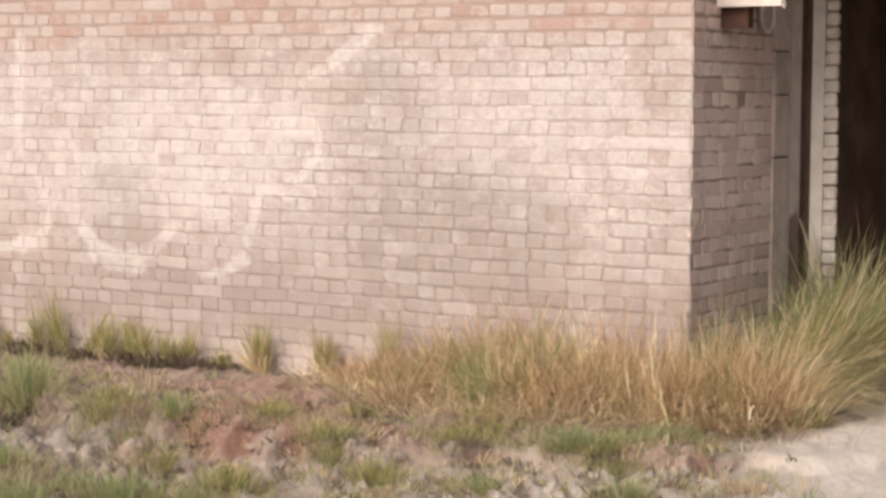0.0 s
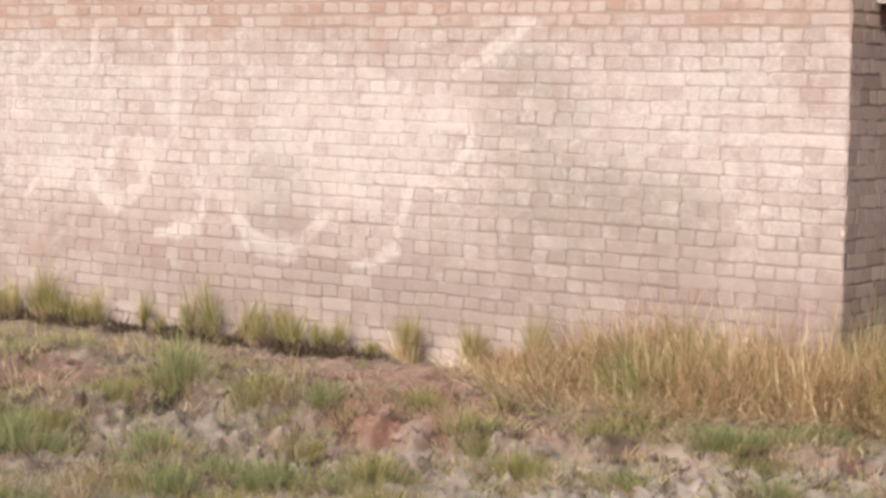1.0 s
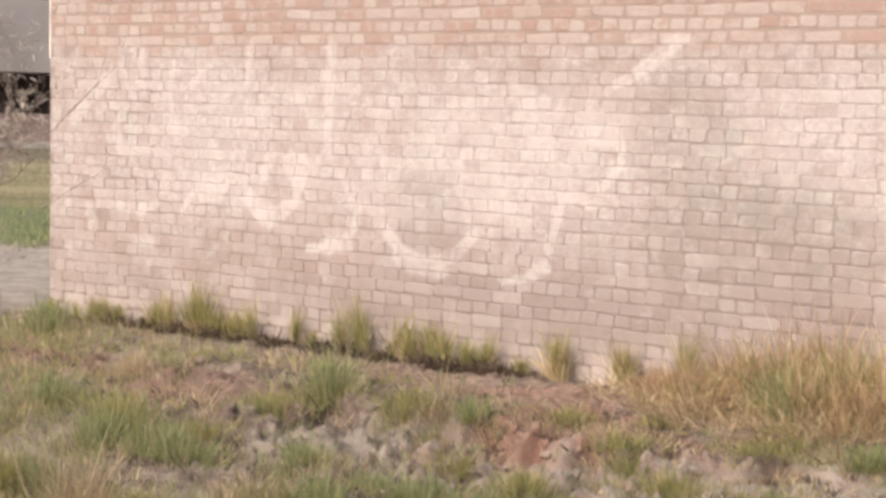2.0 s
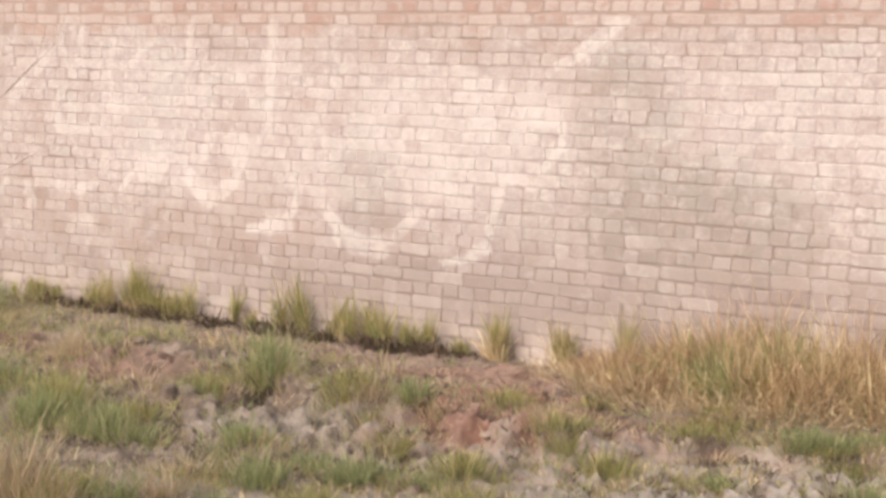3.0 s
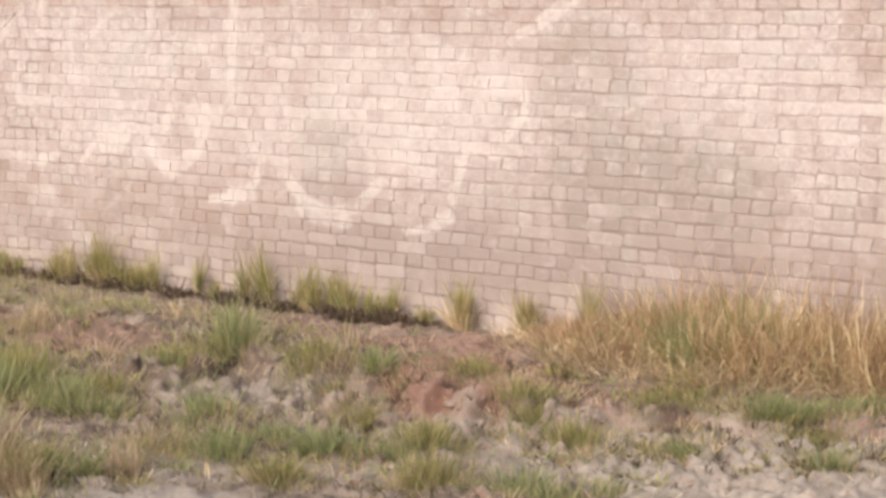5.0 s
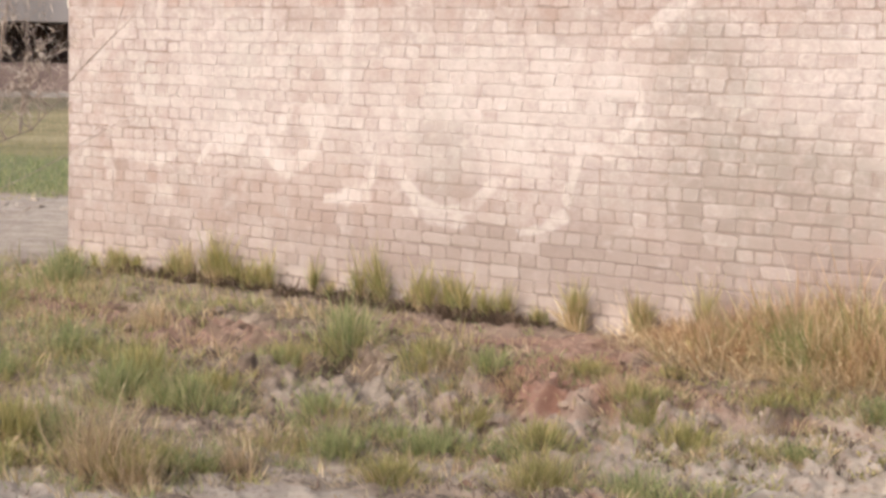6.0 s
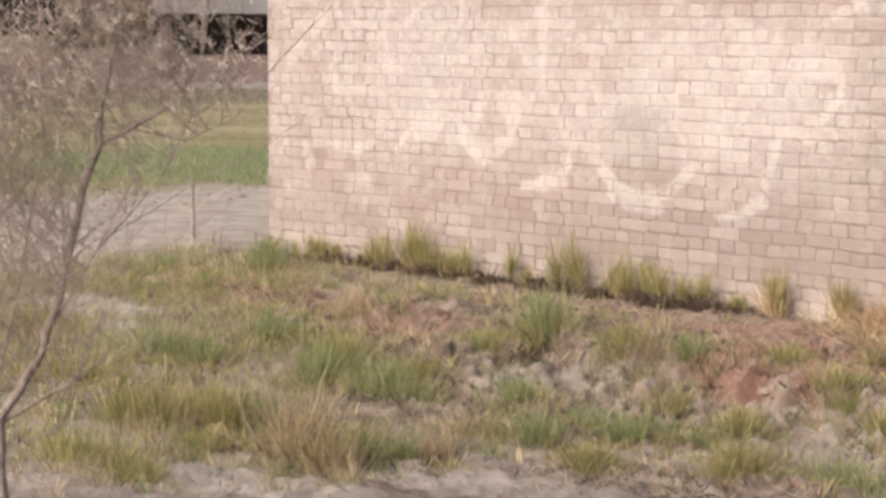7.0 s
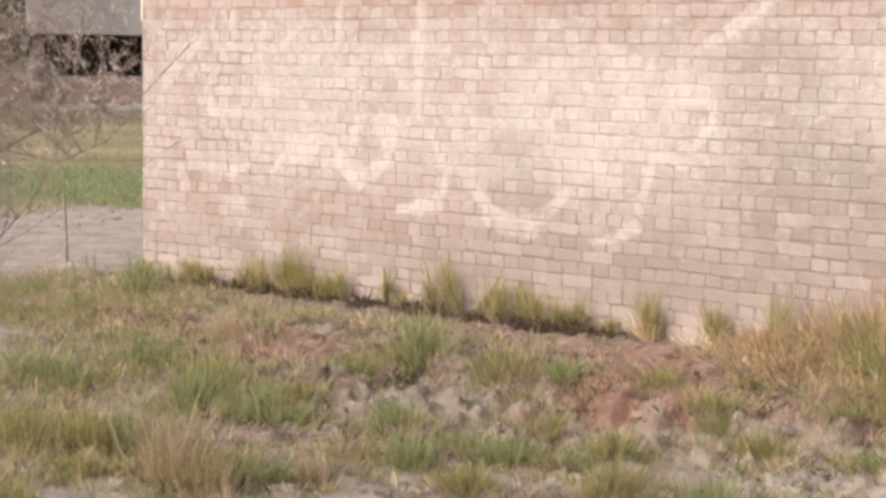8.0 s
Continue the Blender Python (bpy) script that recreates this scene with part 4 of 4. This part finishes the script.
def weeds(seed, spots, main, other, label, density=1.0):
    for i, (x, y, r, h) in enumerate(spots):
        rng = np.random.default_rng(seed + i)
        n = int((90 + 2100 * r) * density)
        PATCHES.append((x, y, r))
        layers = [fan(rng, x, y, r * 1.1, n, h * 1.25, 0.3, 0.0024, root=0.05) + (main,),
                  fan(rng, x, y, r * 1.6, n // 2, h * 0.75, 0.4, 0.0024, root=0.06) + (other,),
                  # low near-black blades for the shade under the weeds
                  fan(rng, x, y, r * 0.9, n // 9, h * 0.4, 0.5, 0.003, root=0.05) + (DEAD_AND_SHADE,)]
        sward("weed_clump", layers, label, "weeds on the open ground")


weeds(200, [(-3.32, -1.64, 0.08, 0.36), (-2.28, -1.62, 0.05, 0.15), (-3.2, -2.95, 0.28, 0.21), (-2.44, -2.78, 0.14, 0.17), (-1.96, -3.17, 0.12, 0.24), (-2.0, -2.8, 0.11, 0.15), (-1.64, -2.8, 0.17, 0.19), (-1.39, -2.66, 0.16, 0.13), (-2.16, -3.91, 0.06, 0.13), (-0.14, -3.16, 0.26, 0.14), (-0.4, -1.3, 0.06, 0.09), (-0.09, -1.32, 0.08, 0.15)],
      GREEN, OLIVE, "low green weeds on dry earth")
weeds(220, [(0.04, -1.22, 0.05, 0.13), (0.13, -0.93, 0.06, 0.11), (0.28, -0.8, 0.05, 0.11), (-0.06, -2.11, 0.05, 0.08), (0.53, -1.92, 0.03, 0.1), (-6.78, -0.94, 0.1, 0.31), (-7.65, -1.26, 0.17, 0.17), (-4.66, -3.27, 0.24, 0.29), (-4.63, -2.53, 0.11, 0.28), (-2.98, -4.08, 0.1, 0.33), (-3.64, -3.09, 0.09, 0.24), (0.66, -0.14, 0.1, 0.2)],
      GREEN, OLIVE, "green weeds on dry earth")
weeds(240, [(-3.53, -2.0, 0.1, 0.31), (-3.5, -1.74, 0.13, 0.2), (-2.66, -1.67, 0.14, 0.16), (-3.8, -2.81, 0.08, 0.23), (-3.28, -2.67, 0.14, 0.12), (-2.44, -3.86, 0.13, 0.12), (-1.24, -2.53, 0.08, 0.16), (-1.06, -1.89, 0.03, 0.12), (-1.15, -1.85, 0.03, 0.1), (-0.66, -2.15, 0.07, 0.13), (-0.65, -1.14, 0.13, 0.13), (-0.61, -1.5, 0.04, 0.07)],
      OLIVE, GREEN, "olive weeds on dry earth")
weeds(260, [(-0.3, -2.06, 0.05, 0.07), (0.18, -1.28, 0.07, 0.08), (-1.83, -1.35, 0.03, 0.09), (-1.44, -1.06, 0.08, 0.09), (-2.75, -4.53, 0.08, 0.13), (-2.6, -4.3, 0.05, 0.1), (-3.92, -2.68, 0.05, 0.17), (-6.07, -3.27, 0.25, 0.25), (-7.15, -1.91, 0.12, 0.24), (-6.55, -1.63, 0.12, 0.16), (0.31, -0.28, 0.08, 0.3)],
      OLIVE, BLEACHED, "olive weeds with brown stems on earth")
weeds(280, [(-2.28, -3.3, 0.1, 0.24), (-1.96, -2.21, 0.1, 0.17), (-1.34, -3.47, 0.08, 0.15), (-0.67, -3.28, 0.07, 0.22), (-2.21, -4.25, 0.08, 0.2), (-4.36, -4.12, 0.23, 0.18), (-2.73, -5.15, 0.29, 0.17), (-3.29, -4.42, 0.2, 0.3), (-3.06, -4.25, 0.12, 0.3)],
      OLIVE, BLEACHED, "weeds of mixed green and brown on earth", 1.2)
weeds(300, [(-2.53, -1.68, 0.09, 0.16), (-0.43, -2.36, 0.04, 0.1), (-2.03, -3.75, 0.08, 0.17), (-2.09, -4.3, 0.1, 0.22), (-5.07, -1.51, 0.16, 0.22), (-1.3, -1.74, 0.06, 0.13), (-2.07, -1.64, 0.06, 0.14), (-2.34, -4.35, 0.09, 0.43), (-2.4, -4.19, 0.05, 0.31), (0.96, -1.48, 0.09, 0.12)],
      BLEACHED, STRAW, "dry brown weeds on earth", 0.4)

# thin short growth over all of the near ground
rng = np.random.default_rng(31)
layers = []
while len(layers) < 3400:
    if rng.random() < 0.55:
        px, py, pr = PATCHES[rng.integers(len(PATCHES))]
        x, y = px + rng.normal(0, 1.2 * pr + 0.1), py + rng.normal(0, 1.2 * pr + 0.1)
        if y > -0.35:
            continue
    else:
        x, y = rng.uniform(-8.4, 0.6), rng.uniform(-6.2, -0.35)
        d = noise.noise((x * 0.9, y * 0.9, 21.0)) + 0.5 * noise.noise((x * 3, y * 3, 4.0)) - 0.26 * (x + 3.4)
        if d < rng.uniform(-0.3, 0.8) + 1.2 * bump_mask(x, y, -2.4, -1.9, 1.0, 0.5) or (y < -4.4 and rng.random() < 0.6) or bump_mask(x, y, -6.65, -2.45, 0.6, 0.3) > 0.3:
            continue
    layers.append(fan(rng, x, y, 0.05, 12, rng.uniform(0.04, 0.12) * (1.0 + 0.5 * (x < -4.5)), 0.45, 0.0028, (0, 0), 0.04, 1) + ((GREEN, GREEN, OLIVE, OLIVE if x < -4 else BLEACHED, BLEACHED, STRAW, GREEN if x < -4 else DEAD_AND_SHADE)[rng.integers(7)],))
while len(layers) < 4700:  # the denser growth west of the clods
    x, y = rng.uniform(-8.2, -2.2), rng.uniform(-5.6, -0.8)
    if noise.noise((x * 1.3, y * 1.3, 33.0)) + 0.4 * noise.noise((x * 4, y * 4, 34.0)) + 0.25 * min(1.0, -x - 3.6) - bump_mask(x, y, -4.6, -1.6, 0.9, 0.4) - 1.3 * bump_mask(x, y, -2.6, -2.0, 0.9, 0.5) - bump_mask(x, y, -6.65, -2.45, 0.7, 0.35) < rng.uniform(-0.35, 0.5):
        continue
    layers.append(fan(rng, x, y, 0.05, 13, rng.uniform(0.07, 0.2), 0.4, 0.0026, (0, 0), 0.05, 1) + ((GREEN, OLIVE, OLIVE, BLEACHED, GREEN, STRAW)[rng.integers(6)],))
for k in range(300):      # dark stubs in the broken soil
    x, y = rng.normal(0.2, 0.7), rng.normal(-1.9, 0.6)
    if x > 0.8 + 0.3 * (y + 1.5):
        continue
    layers.append(fan(rng, x, y, 0.05, 14, rng.uniform(0.03, 0.07), 0.6, 0.004, (0, 0), 0.025, 1) + ((DEAD_AND_SHADE, DEAD_AND_SHADE, OLIVE)[rng.integers(3)],))
for k in range(120):      # dead roots, darkened as shade, along the crumbling edge and the wall foot
    x = rng.uniform(-7.7, -0.8)
    if k % 2 and noise.noise((x * 1.7, 5.0, 80.0)) < 0.0:
        continue
    y = -0.08 - 0.12 * rng.random() ** 2 if k % 2 else -1.8 - 0.05 * (x + 2) + rng.normal(0, 0.15)
    layers.append(fan(rng, x, y, 0.05, 18, rng.uniform(0.03, 0.08), 0.9, 0.004, (0, -0.3), 0.06, 1) + (DEAD_AND_SHADE,))
for k in range(260):      # near-black grass as shade in the hollows under the tufts
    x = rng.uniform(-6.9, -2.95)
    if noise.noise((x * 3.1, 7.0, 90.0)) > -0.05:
        layers.append(fan(rng, x, -0.05 - 0.2 * rng.random(), 0.05, 26, rng.uniform(0.04, 0.14), 0.8, 0.006, (0, -0.3), 0.05, 1) + (DEAD_AND_SHADE,))
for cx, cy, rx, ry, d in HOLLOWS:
    for k in range(10):   # near-black roots added as shade in the hollows
        layers.append(fan(rng, cx + rng.uniform(-rx, rx), cy + 0.6 * ry * rng.random(), 0.05, 24, rng.uniform(0.05, 0.1), 0.7, 0.005, (0, -0.3), 0.025, 1) + (DEAD_AND_SHADE,))
for k in range(500):      # straw and dead stems lying on the ground
    x, y = rng.uniform(-8.2, 0.8), rng.uniform(-5.8, -0.2)
    layers.append(fan(rng, x, y, 0.05, 7, 0.05, 2.2, 0.002, (0, 0), 0.09, 1) + (BLEACHED,))
sward("sparse_grass", layers, "thin short grass over the dry earth")

# meadow beyond the pale soil
roots = []
while len(roots) < 14000:
    x, y = rng.uniform(-36, -13.0), rng.uniform(-6, 30)
    if abs(y - 4 + (x + 14) * 0.68) < 8 and rng.random() < min(1.0, (5.0 / (-x - 8)) ** 2):
        roots.append((x, y, -0.06))
roots.sort(key=lambda p: math.hypot((p[0] + 16.5) / 4.5, (p[1] - 6.8) / 3.4) + 0.9 * noise.noise((p[0] * 0.7, p[1] * 0.7, 5.0)) + rng.normal(0, 0.35))
layers = []
for lo, hi, m in ((0, 4500, GREEN), (4500, 8500, OLIVE), (8500, 14000, BLEACHED)):
    layers.append(blades(rng, np.array(roots[lo:hi]), 0.13 if lo == 0 else 0.1, 0.7, (0, 0), 0.006) + (m,))
sward("meadow_grass", layers, "green and yellowing meadow grass beyond the pale soil")


# clods and rubble
def lumps(name, seed, n, cx, cy, rx, ry, lo, hi, material, label):
    rng = random.Random(seed)
    for _ in range(n):
        x, y = rng.gauss(cx, rx / 2), rng.gauss(cy, ry / 2)
        r = lo + (hi - lo) * rng.random() ** 2
        bm = bmesh.new()
        bmesh.ops.create_icosphere(bm, subdivisions=3, radius=r)
        off = Vector((rng.uniform(0, 50), rng.uniform(0, 50), 0))
        for v in bm.verts:
            p = v.co / r
            v.co *= 1 + 0.5 * noise.noise(p * 0.9 + off) + 0.35 * abs(noise.noise(p * 2.3 + off)) + 0.12 * noise.noise(p * 6 + off)
            v.co.z *= 0.6
        ob = part(name, bm, material)
        ob.location = (x, y, height_at(x, y) - r * 0.2)
        ob.rotation_euler = (rng.uniform(-0.6, 0.6), rng.uniform(-0.6, 0.6), rng.uniform(0, 6))
        tagged(ob, label, "clod", name + "s on the ground")


lumps("earth_clod", 1, 80, -2.4, -2.15, 1.2, 0.45, 0.012, 0.042, EARTH, "rough grey clod of dry earth")
lumps("earth_clod", 2, 80, 0.2, -2.0, 1.5, 1.1, 0.01, 0.045, EARTH, "small grey clod of dry earth")
lumps("brick_rubble", 3, 48, -1.5, -1.6, 0.9, 0.3, 0.01, 0.03, RUBBLE, "crumbled lump of red brick earth")
lumps("earth_clod", 6, 40, -12.3, 2.6, 1.2, 3.0, 0.03, 0.075, EARTH, "low pale lump of dry soil")
lumps("earth_clod", 4, 16, -4.9, -2.0, 1.5, 0.6, 0.02, 0.07, EARTH, "rough brown clod of dry earth")


# ---------------------------------------------------------------- bare tree in the foreground
def bare_tree():
    rng = random.Random(5)
    root = empty("bare_tree", (-1.4, -6.3, -0.03))
    V = Vector
    SIDE = V((0.69, 0.72, 0.0))        # across the open side of the crown
    twigs, leaves = ([], []), ([], [])

    def grow(path, r0, r1, sides=6, into=None, wob=0.006, cuts=4):
        fine = []
        alone = into is None
        into = ([], []) if alone else into
        for a, b in zip(path, path[1:]):
            for k in range(cuts):
                fine.append(a.lerp(b, k / cuts) + V([rng.uniform(-1, 1) * min(wob, 0.4 * r0) for _ in range(3)]))
        fine.append(path[-1])
        tube_into(into[0], into[1], fine, [r0 + (r1 - r0) * i / (len(fine) - 1) for i in range(len(fine))], sides)
        if alone:
            under(new("limb", mesh_of("limb", into[0], into[1], BARK, True)), root)
        return fine

    def leaf(p):
        d = V((rng.uniform(-1, 1), rng.uniform(-1, 1), rng.uniform(-0.6, 0.9))).normalized()
        s = d.orthogonal().normalized()
        l, w = rng.uniform(0.02, 0.042), rng.uniform(0.0009, 0.0018)
        c = d.cross(s) * rng.uniform(-0.8, 0.8)
        b = len(leaves[0])
        for f, ww in ((0, 0.6), (0.35, 1), (0.7, 0.9)):
            m = p + d * l * f + c * l * f * f
            leaves[0].extend([m - s * w * ww, m + s * w * ww])
        leaves[0].append(p + d * l + c * l)
        leaves[1].extend([(b, b + 1, b + 3, b + 2), (b + 2, b + 3, b + 5, b + 4), (b + 4, b + 5, b + 6)])

    def shoot(p, d, l, r, level):
        """A zigzag twig with finer ones on it."""
        path, q = [p], p
        for k in range(4):
            d = (d + V((rng.uniform(-1, 1), rng.uniform(-1, 1), rng.uniform(-0.5, 0.8))) * 0.3).normalized()
            q = q + d * l / 4
            path.append(q)
        fine = grow(path, r, r * 0.4, 4 if level else 3, twigs, 0.002, 2)
        for m in fine[2:]:
            if level and rng.random() < 0.55:
                e = (d + V((rng.uniform(-1, 1), rng.uniform(-1, 1), rng.uniform(-0.6, 0.9))) * 1.1).normalized()
                shoot(m, e, l * rng.uniform(0.3, 0.55), r * 0.55, level - 1)
            if m.z > 1.34 + rng.uniform(-0.1, 0.14) and rng.random() < 0.24:
                leaf(m)
                if level == 0 and rng.random() < 0.3:
                    leaf(m)

    trunk = ([], [])
    grow([V((-1.42, -6.31, -0.1)), V((-1.42, -6.31, 0.18)), V((-1.44, -6.3, 0.38))], 0.026, 0.021, 8, trunk)
    mains = [
        grow([V((-1.44, -6.3, 0.38)), V((-1.37, -6.2, 0.56)), V((-1.33, -6.13, 0.75)), V((-1.31, -6.07, 1.04)), V((-1.27, -5.99, 1.32)), V((-1.27, -5.98, 1.42))], 0.018, 0.013),
        grow([V((-1.44, -6.3, 0.38)), V((-1.5, -6.32, 0.65)), V((-1.53, -6.31, 1.02)), V((-1.57, -6.3, 1.25)), V((-1.55, -6.29, 1.5)), V((-1.61, -6.3, 1.95))], 0.015, 0.008),
        grow([V((-1.27, -5.99, 1.31)), V((-1.2, -5.9, 1.37)), V((-1.1, -5.79, 1.455)), V((-1.05, -5.72, 1.6)), V((-1.02, -5.7, 1.85))], 0.008, 0.003),
        grow([V((-1.2, -5.9, 1.37)), V((-1.07, -5.77, 1.33)), V((-0.96, -5.65, 1.4)), V((-0.9, -5.58, 1.5))], 0.004, 0.0012),
        grow([V((-1.27, -5.98, 1.42)), V((-1.33, -6.02, 1.55)), V((-1.42, -6.09, 1.66)), V((-1.5, -6.12, 1.95))], 0.008, 0.003),
        grow([V((-1.27, -5.98, 1.42)), V((-1.22, -5.95, 1.65)), V((-1.2, -5.9, 1.95))], 0.007, 0.003),
        grow([V((-1.44, -6.3, 0.36)), V((-1.33, -6.17, 0.46)), V((-1.24, -6.08, 0.52))], 0.009, 0.003),
        grow([V((-1.5, -6.33, 0.6)), V((-1.62, -6.42, 1.0)), V((-1.68, -6.47, 1.5)), V((-1.7, -6.48, 1.9))], 0.012, 0.006),
        grow([V((-1.58, -6.42, -0.1)), V((-1.57, -6.42, 0.5)), V((-1.62, -6.45, 1.1)), V((-1.6, -6.43, 1.9))], 0.011, 0.006),
        grow([V((-1.33, -6.13, 0.72)), V((-1.25, -6.02, 0.95)), V((-1.1, -5.85, 1.2)), V((-1.0, -5.75, 1.5))], 0.004, 0.0015),
        grow([V((-1.44, -6.3, 0.5)), V((-1.4, -6.22, 0.9)), V((-1.36, -6.15, 1.3)), V((-1.38, -6.15, 1.8))], 0.006, 0.003),
    ]
    for path in mains:
        for p in path[2:]:
            if p.z < 0.4:
                continue
            for _ in range(3 if p.z > 1.3 else 4):
                if rng.random() < (0.85 if p.z < 1.1 else 0.75):
                    out = 0.75 if (p - V((-1.27, -5.98, p.z))).dot(SIDE) < 0.12 else 0.15
                    d = (SIDE * rng.uniform(-1.0, out) + V((rng.uniform(-0.3, 0.3), rng.uniform(-0.3, 0.3), rng.uniform(0.15, 1.0)))).normalized()
                    shoot(p, d, rng.uniform(0.2, 0.5) if p.z > 1.2 else rng.uniform(0.3, 0.65), 0.0022 if p.z > 1.2 else 0.0024, 2)
    # long bare shoots that reach past the crown
    grow([V((-1.04, -5.76, 1.41)), V((-0.96, -5.65, 1.5)), V((-0.89, -5.56, 1.55)), V((-0.81, -5.47, 1.68)), V((-0.74, -5.39, 1.79)), V((-0.72, -5.36, 1.9))], 0.0022, 0.001, 5)
    grow([V((-0.89, -5.56, 1.55)), V((-0.84, -5.5, 1.64)), V((-0.78, -5.44, 1.73)), V((-0.76, -5.41, 1.85))], 0.0017, 0.001, 5)
    under(new("trunk", mesh_of("trunk", trunk[0], trunk[1], BARK, True)), root)
    tagged(under(new("twig", mesh_of("twig", twigs[0], twigs[1], TWIG, True)), root), "thin tangled dry twigs", kind="stuff")
    tagged(under(new("dry_leaf", mesh_of("dry_leaf", leaves[0], leaves[1], LEAF)), root), "pale curled dry leaves", kind="stuff")
    root.location += V((-0.058, -0.06, 0.0))
    tagged(root, "bare thorny sapling with curled dry leaves", "tree")


bare_tree()

# white pipe under the eaves at the west corner
bm = bmesh.new()
bmesh.ops.create_cone(bm, cap_ends=True, segments=14, radius1=0.02, radius2=0.02, depth=TALL - 1.96, matrix=pose(-LENGTH - 0.017, 0.03, (TALL + 1.96) / 2))
tagged(part("drain_pipe", bm, PALE_PLASTER), "short white drain pipe under the eaves at the wall corner", "pipe")

# thin stake in the pale soil
bm = bmesh.new()
bmesh.ops.create_cone(bm, cap_ends=True, segments=8, radius1=0.018, radius2=0.012, depth=0.6, matrix=pose(-8.9, 0.05, 0.25, 2, 1, 0))
tagged(part("stake", bm, BARK), "thin upright stake in pale soil", "stake")


# ---------------------------------------------------------------- far building and trees
def far_building():
    """A low building with a deep dark opening, seen small beyond the meadow."""
    root = empty("far_building", (-47.0, 28.0, 0.0))
    # local x along the facade, local y away from the viewer
    a = math.atan2(38.0, -51.3) - math.pi / 2
    root.rotation_euler = (0, 0, a)

    def add(name, lo, hi, m, label=""):
        ob = part(name, box(lo, hi, 0.02), m, root, label)
        return ob

    add("plinth", (-0.5, -0.6, -0.2), (14, 0, 0.12), CONCRETE)
    add("parapet", (-0.4, 0, 0.0), (14, 0.25, 1.0), FAR_WALL)
    add("back_wall", (-0.4, 3.4, 0.0), (14, 3.6, 2.6), FAR_WALL)
    add("side_wall", (-0.4, 0.25, 0.0), (-0.15, 3.4, 2.4), FAR_WALL)
    add("side_wall", (13.75, 0.25, 0.0), (14, 3.4, 2.4), FAR_WALL)
    add("pillar", (3.1, -0.1, 1.0), (3.4, 0.25, 4.6), CREAM, "pale painted pillar")
    for x in (-0.2, 6.0, 9.0):
        add("pillar", (x - 0.18, 0, 1.0), (x + 0.18, 0.25, 2.3), FAR_WALL)
    add("roof", (-0.6, -0.25, 2.3), (14.2, 3.8, 4.6), FAR_ROOF)
    tagged(root, "low grey building with a dark open veranda", "building")


far_building()
bm = box((-18, 0.05, -0.2), (-0.45, 0.25, 1.05), 0.02)
garden_wall = part("garden_wall", bm, FAR_WALL)
garden_wall.location, garden_wall.rotation_euler = (-47.0, 28.0, 0.0), (0, 0, math.atan2(38.0, -51.3) - math.pi / 2)
gate_pillar = part("gate_pillar", box((-6.95, -0.1, -0.2), (-6.0, 0.5, 5.0), 0.03), FAR_PILLAR)
gate_pillar.location, gate_pillar.rotation_euler = garden_wall.location, garden_wall.rotation_euler
tagged(gate_pillar, "tall pale plastered gate pillar by the boundary wall", "pillar")
tagged(garden_wall, "low brown boundary wall beyond the meadow", "wall")


def far_tree(seed, x, y, tall, wide):
    rng = random.Random(seed)
    root = empty("far_tree", (x, y, 0))
    verts, faces = [], []
    tube_into(verts, faces, [Vector((x, y, -0.1)), Vector((x + 0.05, y, tall * 0.5)), Vector((x, y, tall))], [0.2, 0.13, 0.03], 7)
    under(new("trunk", mesh_of("trunk", verts, faces, BARK, True)), root)
    spots = []
    for _ in range(1500):
        h = rng.uniform(0.16, 1.0)
        r = wide * (1.05 - h) * math.sqrt(rng.random())
        a = rng.uniform(0, 6.283)
        spots.append((x + r * math.cos(a), y + r * math.sin(a), tall * h))
    v, f = blades(np.random.default_rng(seed), np.array(spots), 0.5, 0.8, (0, 0), 0.06)
    under(new("crown", mesh_of("crown", v, f, LEAFY)), root)
    tagged(root, "dark green conifer beside the far building", "tree", "far trees")


for i, (x, y, tall, wide) in enumerate([(-51.0, 29.3, 8.0, 1.0), (-51.8, 27.9, 7.0, 1.0), (-52.6, 23.6, 8.0, 1.5), (-53.6, 21.6, 7.5, 1.4), (-54.8, 19.8, 8.0, 1.6), (-55.5, 17.5, 7.0, 1.5), (-57.0, 15.6, 8.0, 1.6)]):
    far_tree(40 + i, x, y, tall, wide)

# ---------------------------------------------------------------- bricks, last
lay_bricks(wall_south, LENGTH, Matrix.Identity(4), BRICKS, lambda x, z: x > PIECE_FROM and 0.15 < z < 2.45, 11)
lay_bricks(wall_east, 1.16, Matrix.Translation((0, 1.16, 0)) @ Matrix.Rotation(math.pi / 2, 4, "Z"), [BRICK_PLAIN], lambda x, z: 0.2 < z < 2.45, 12)
lay_bricks(stub, 0.09, Matrix.Translation((0.178, 1.8, 0)), [PALE_BRICK], lambda x, z: True, 13)
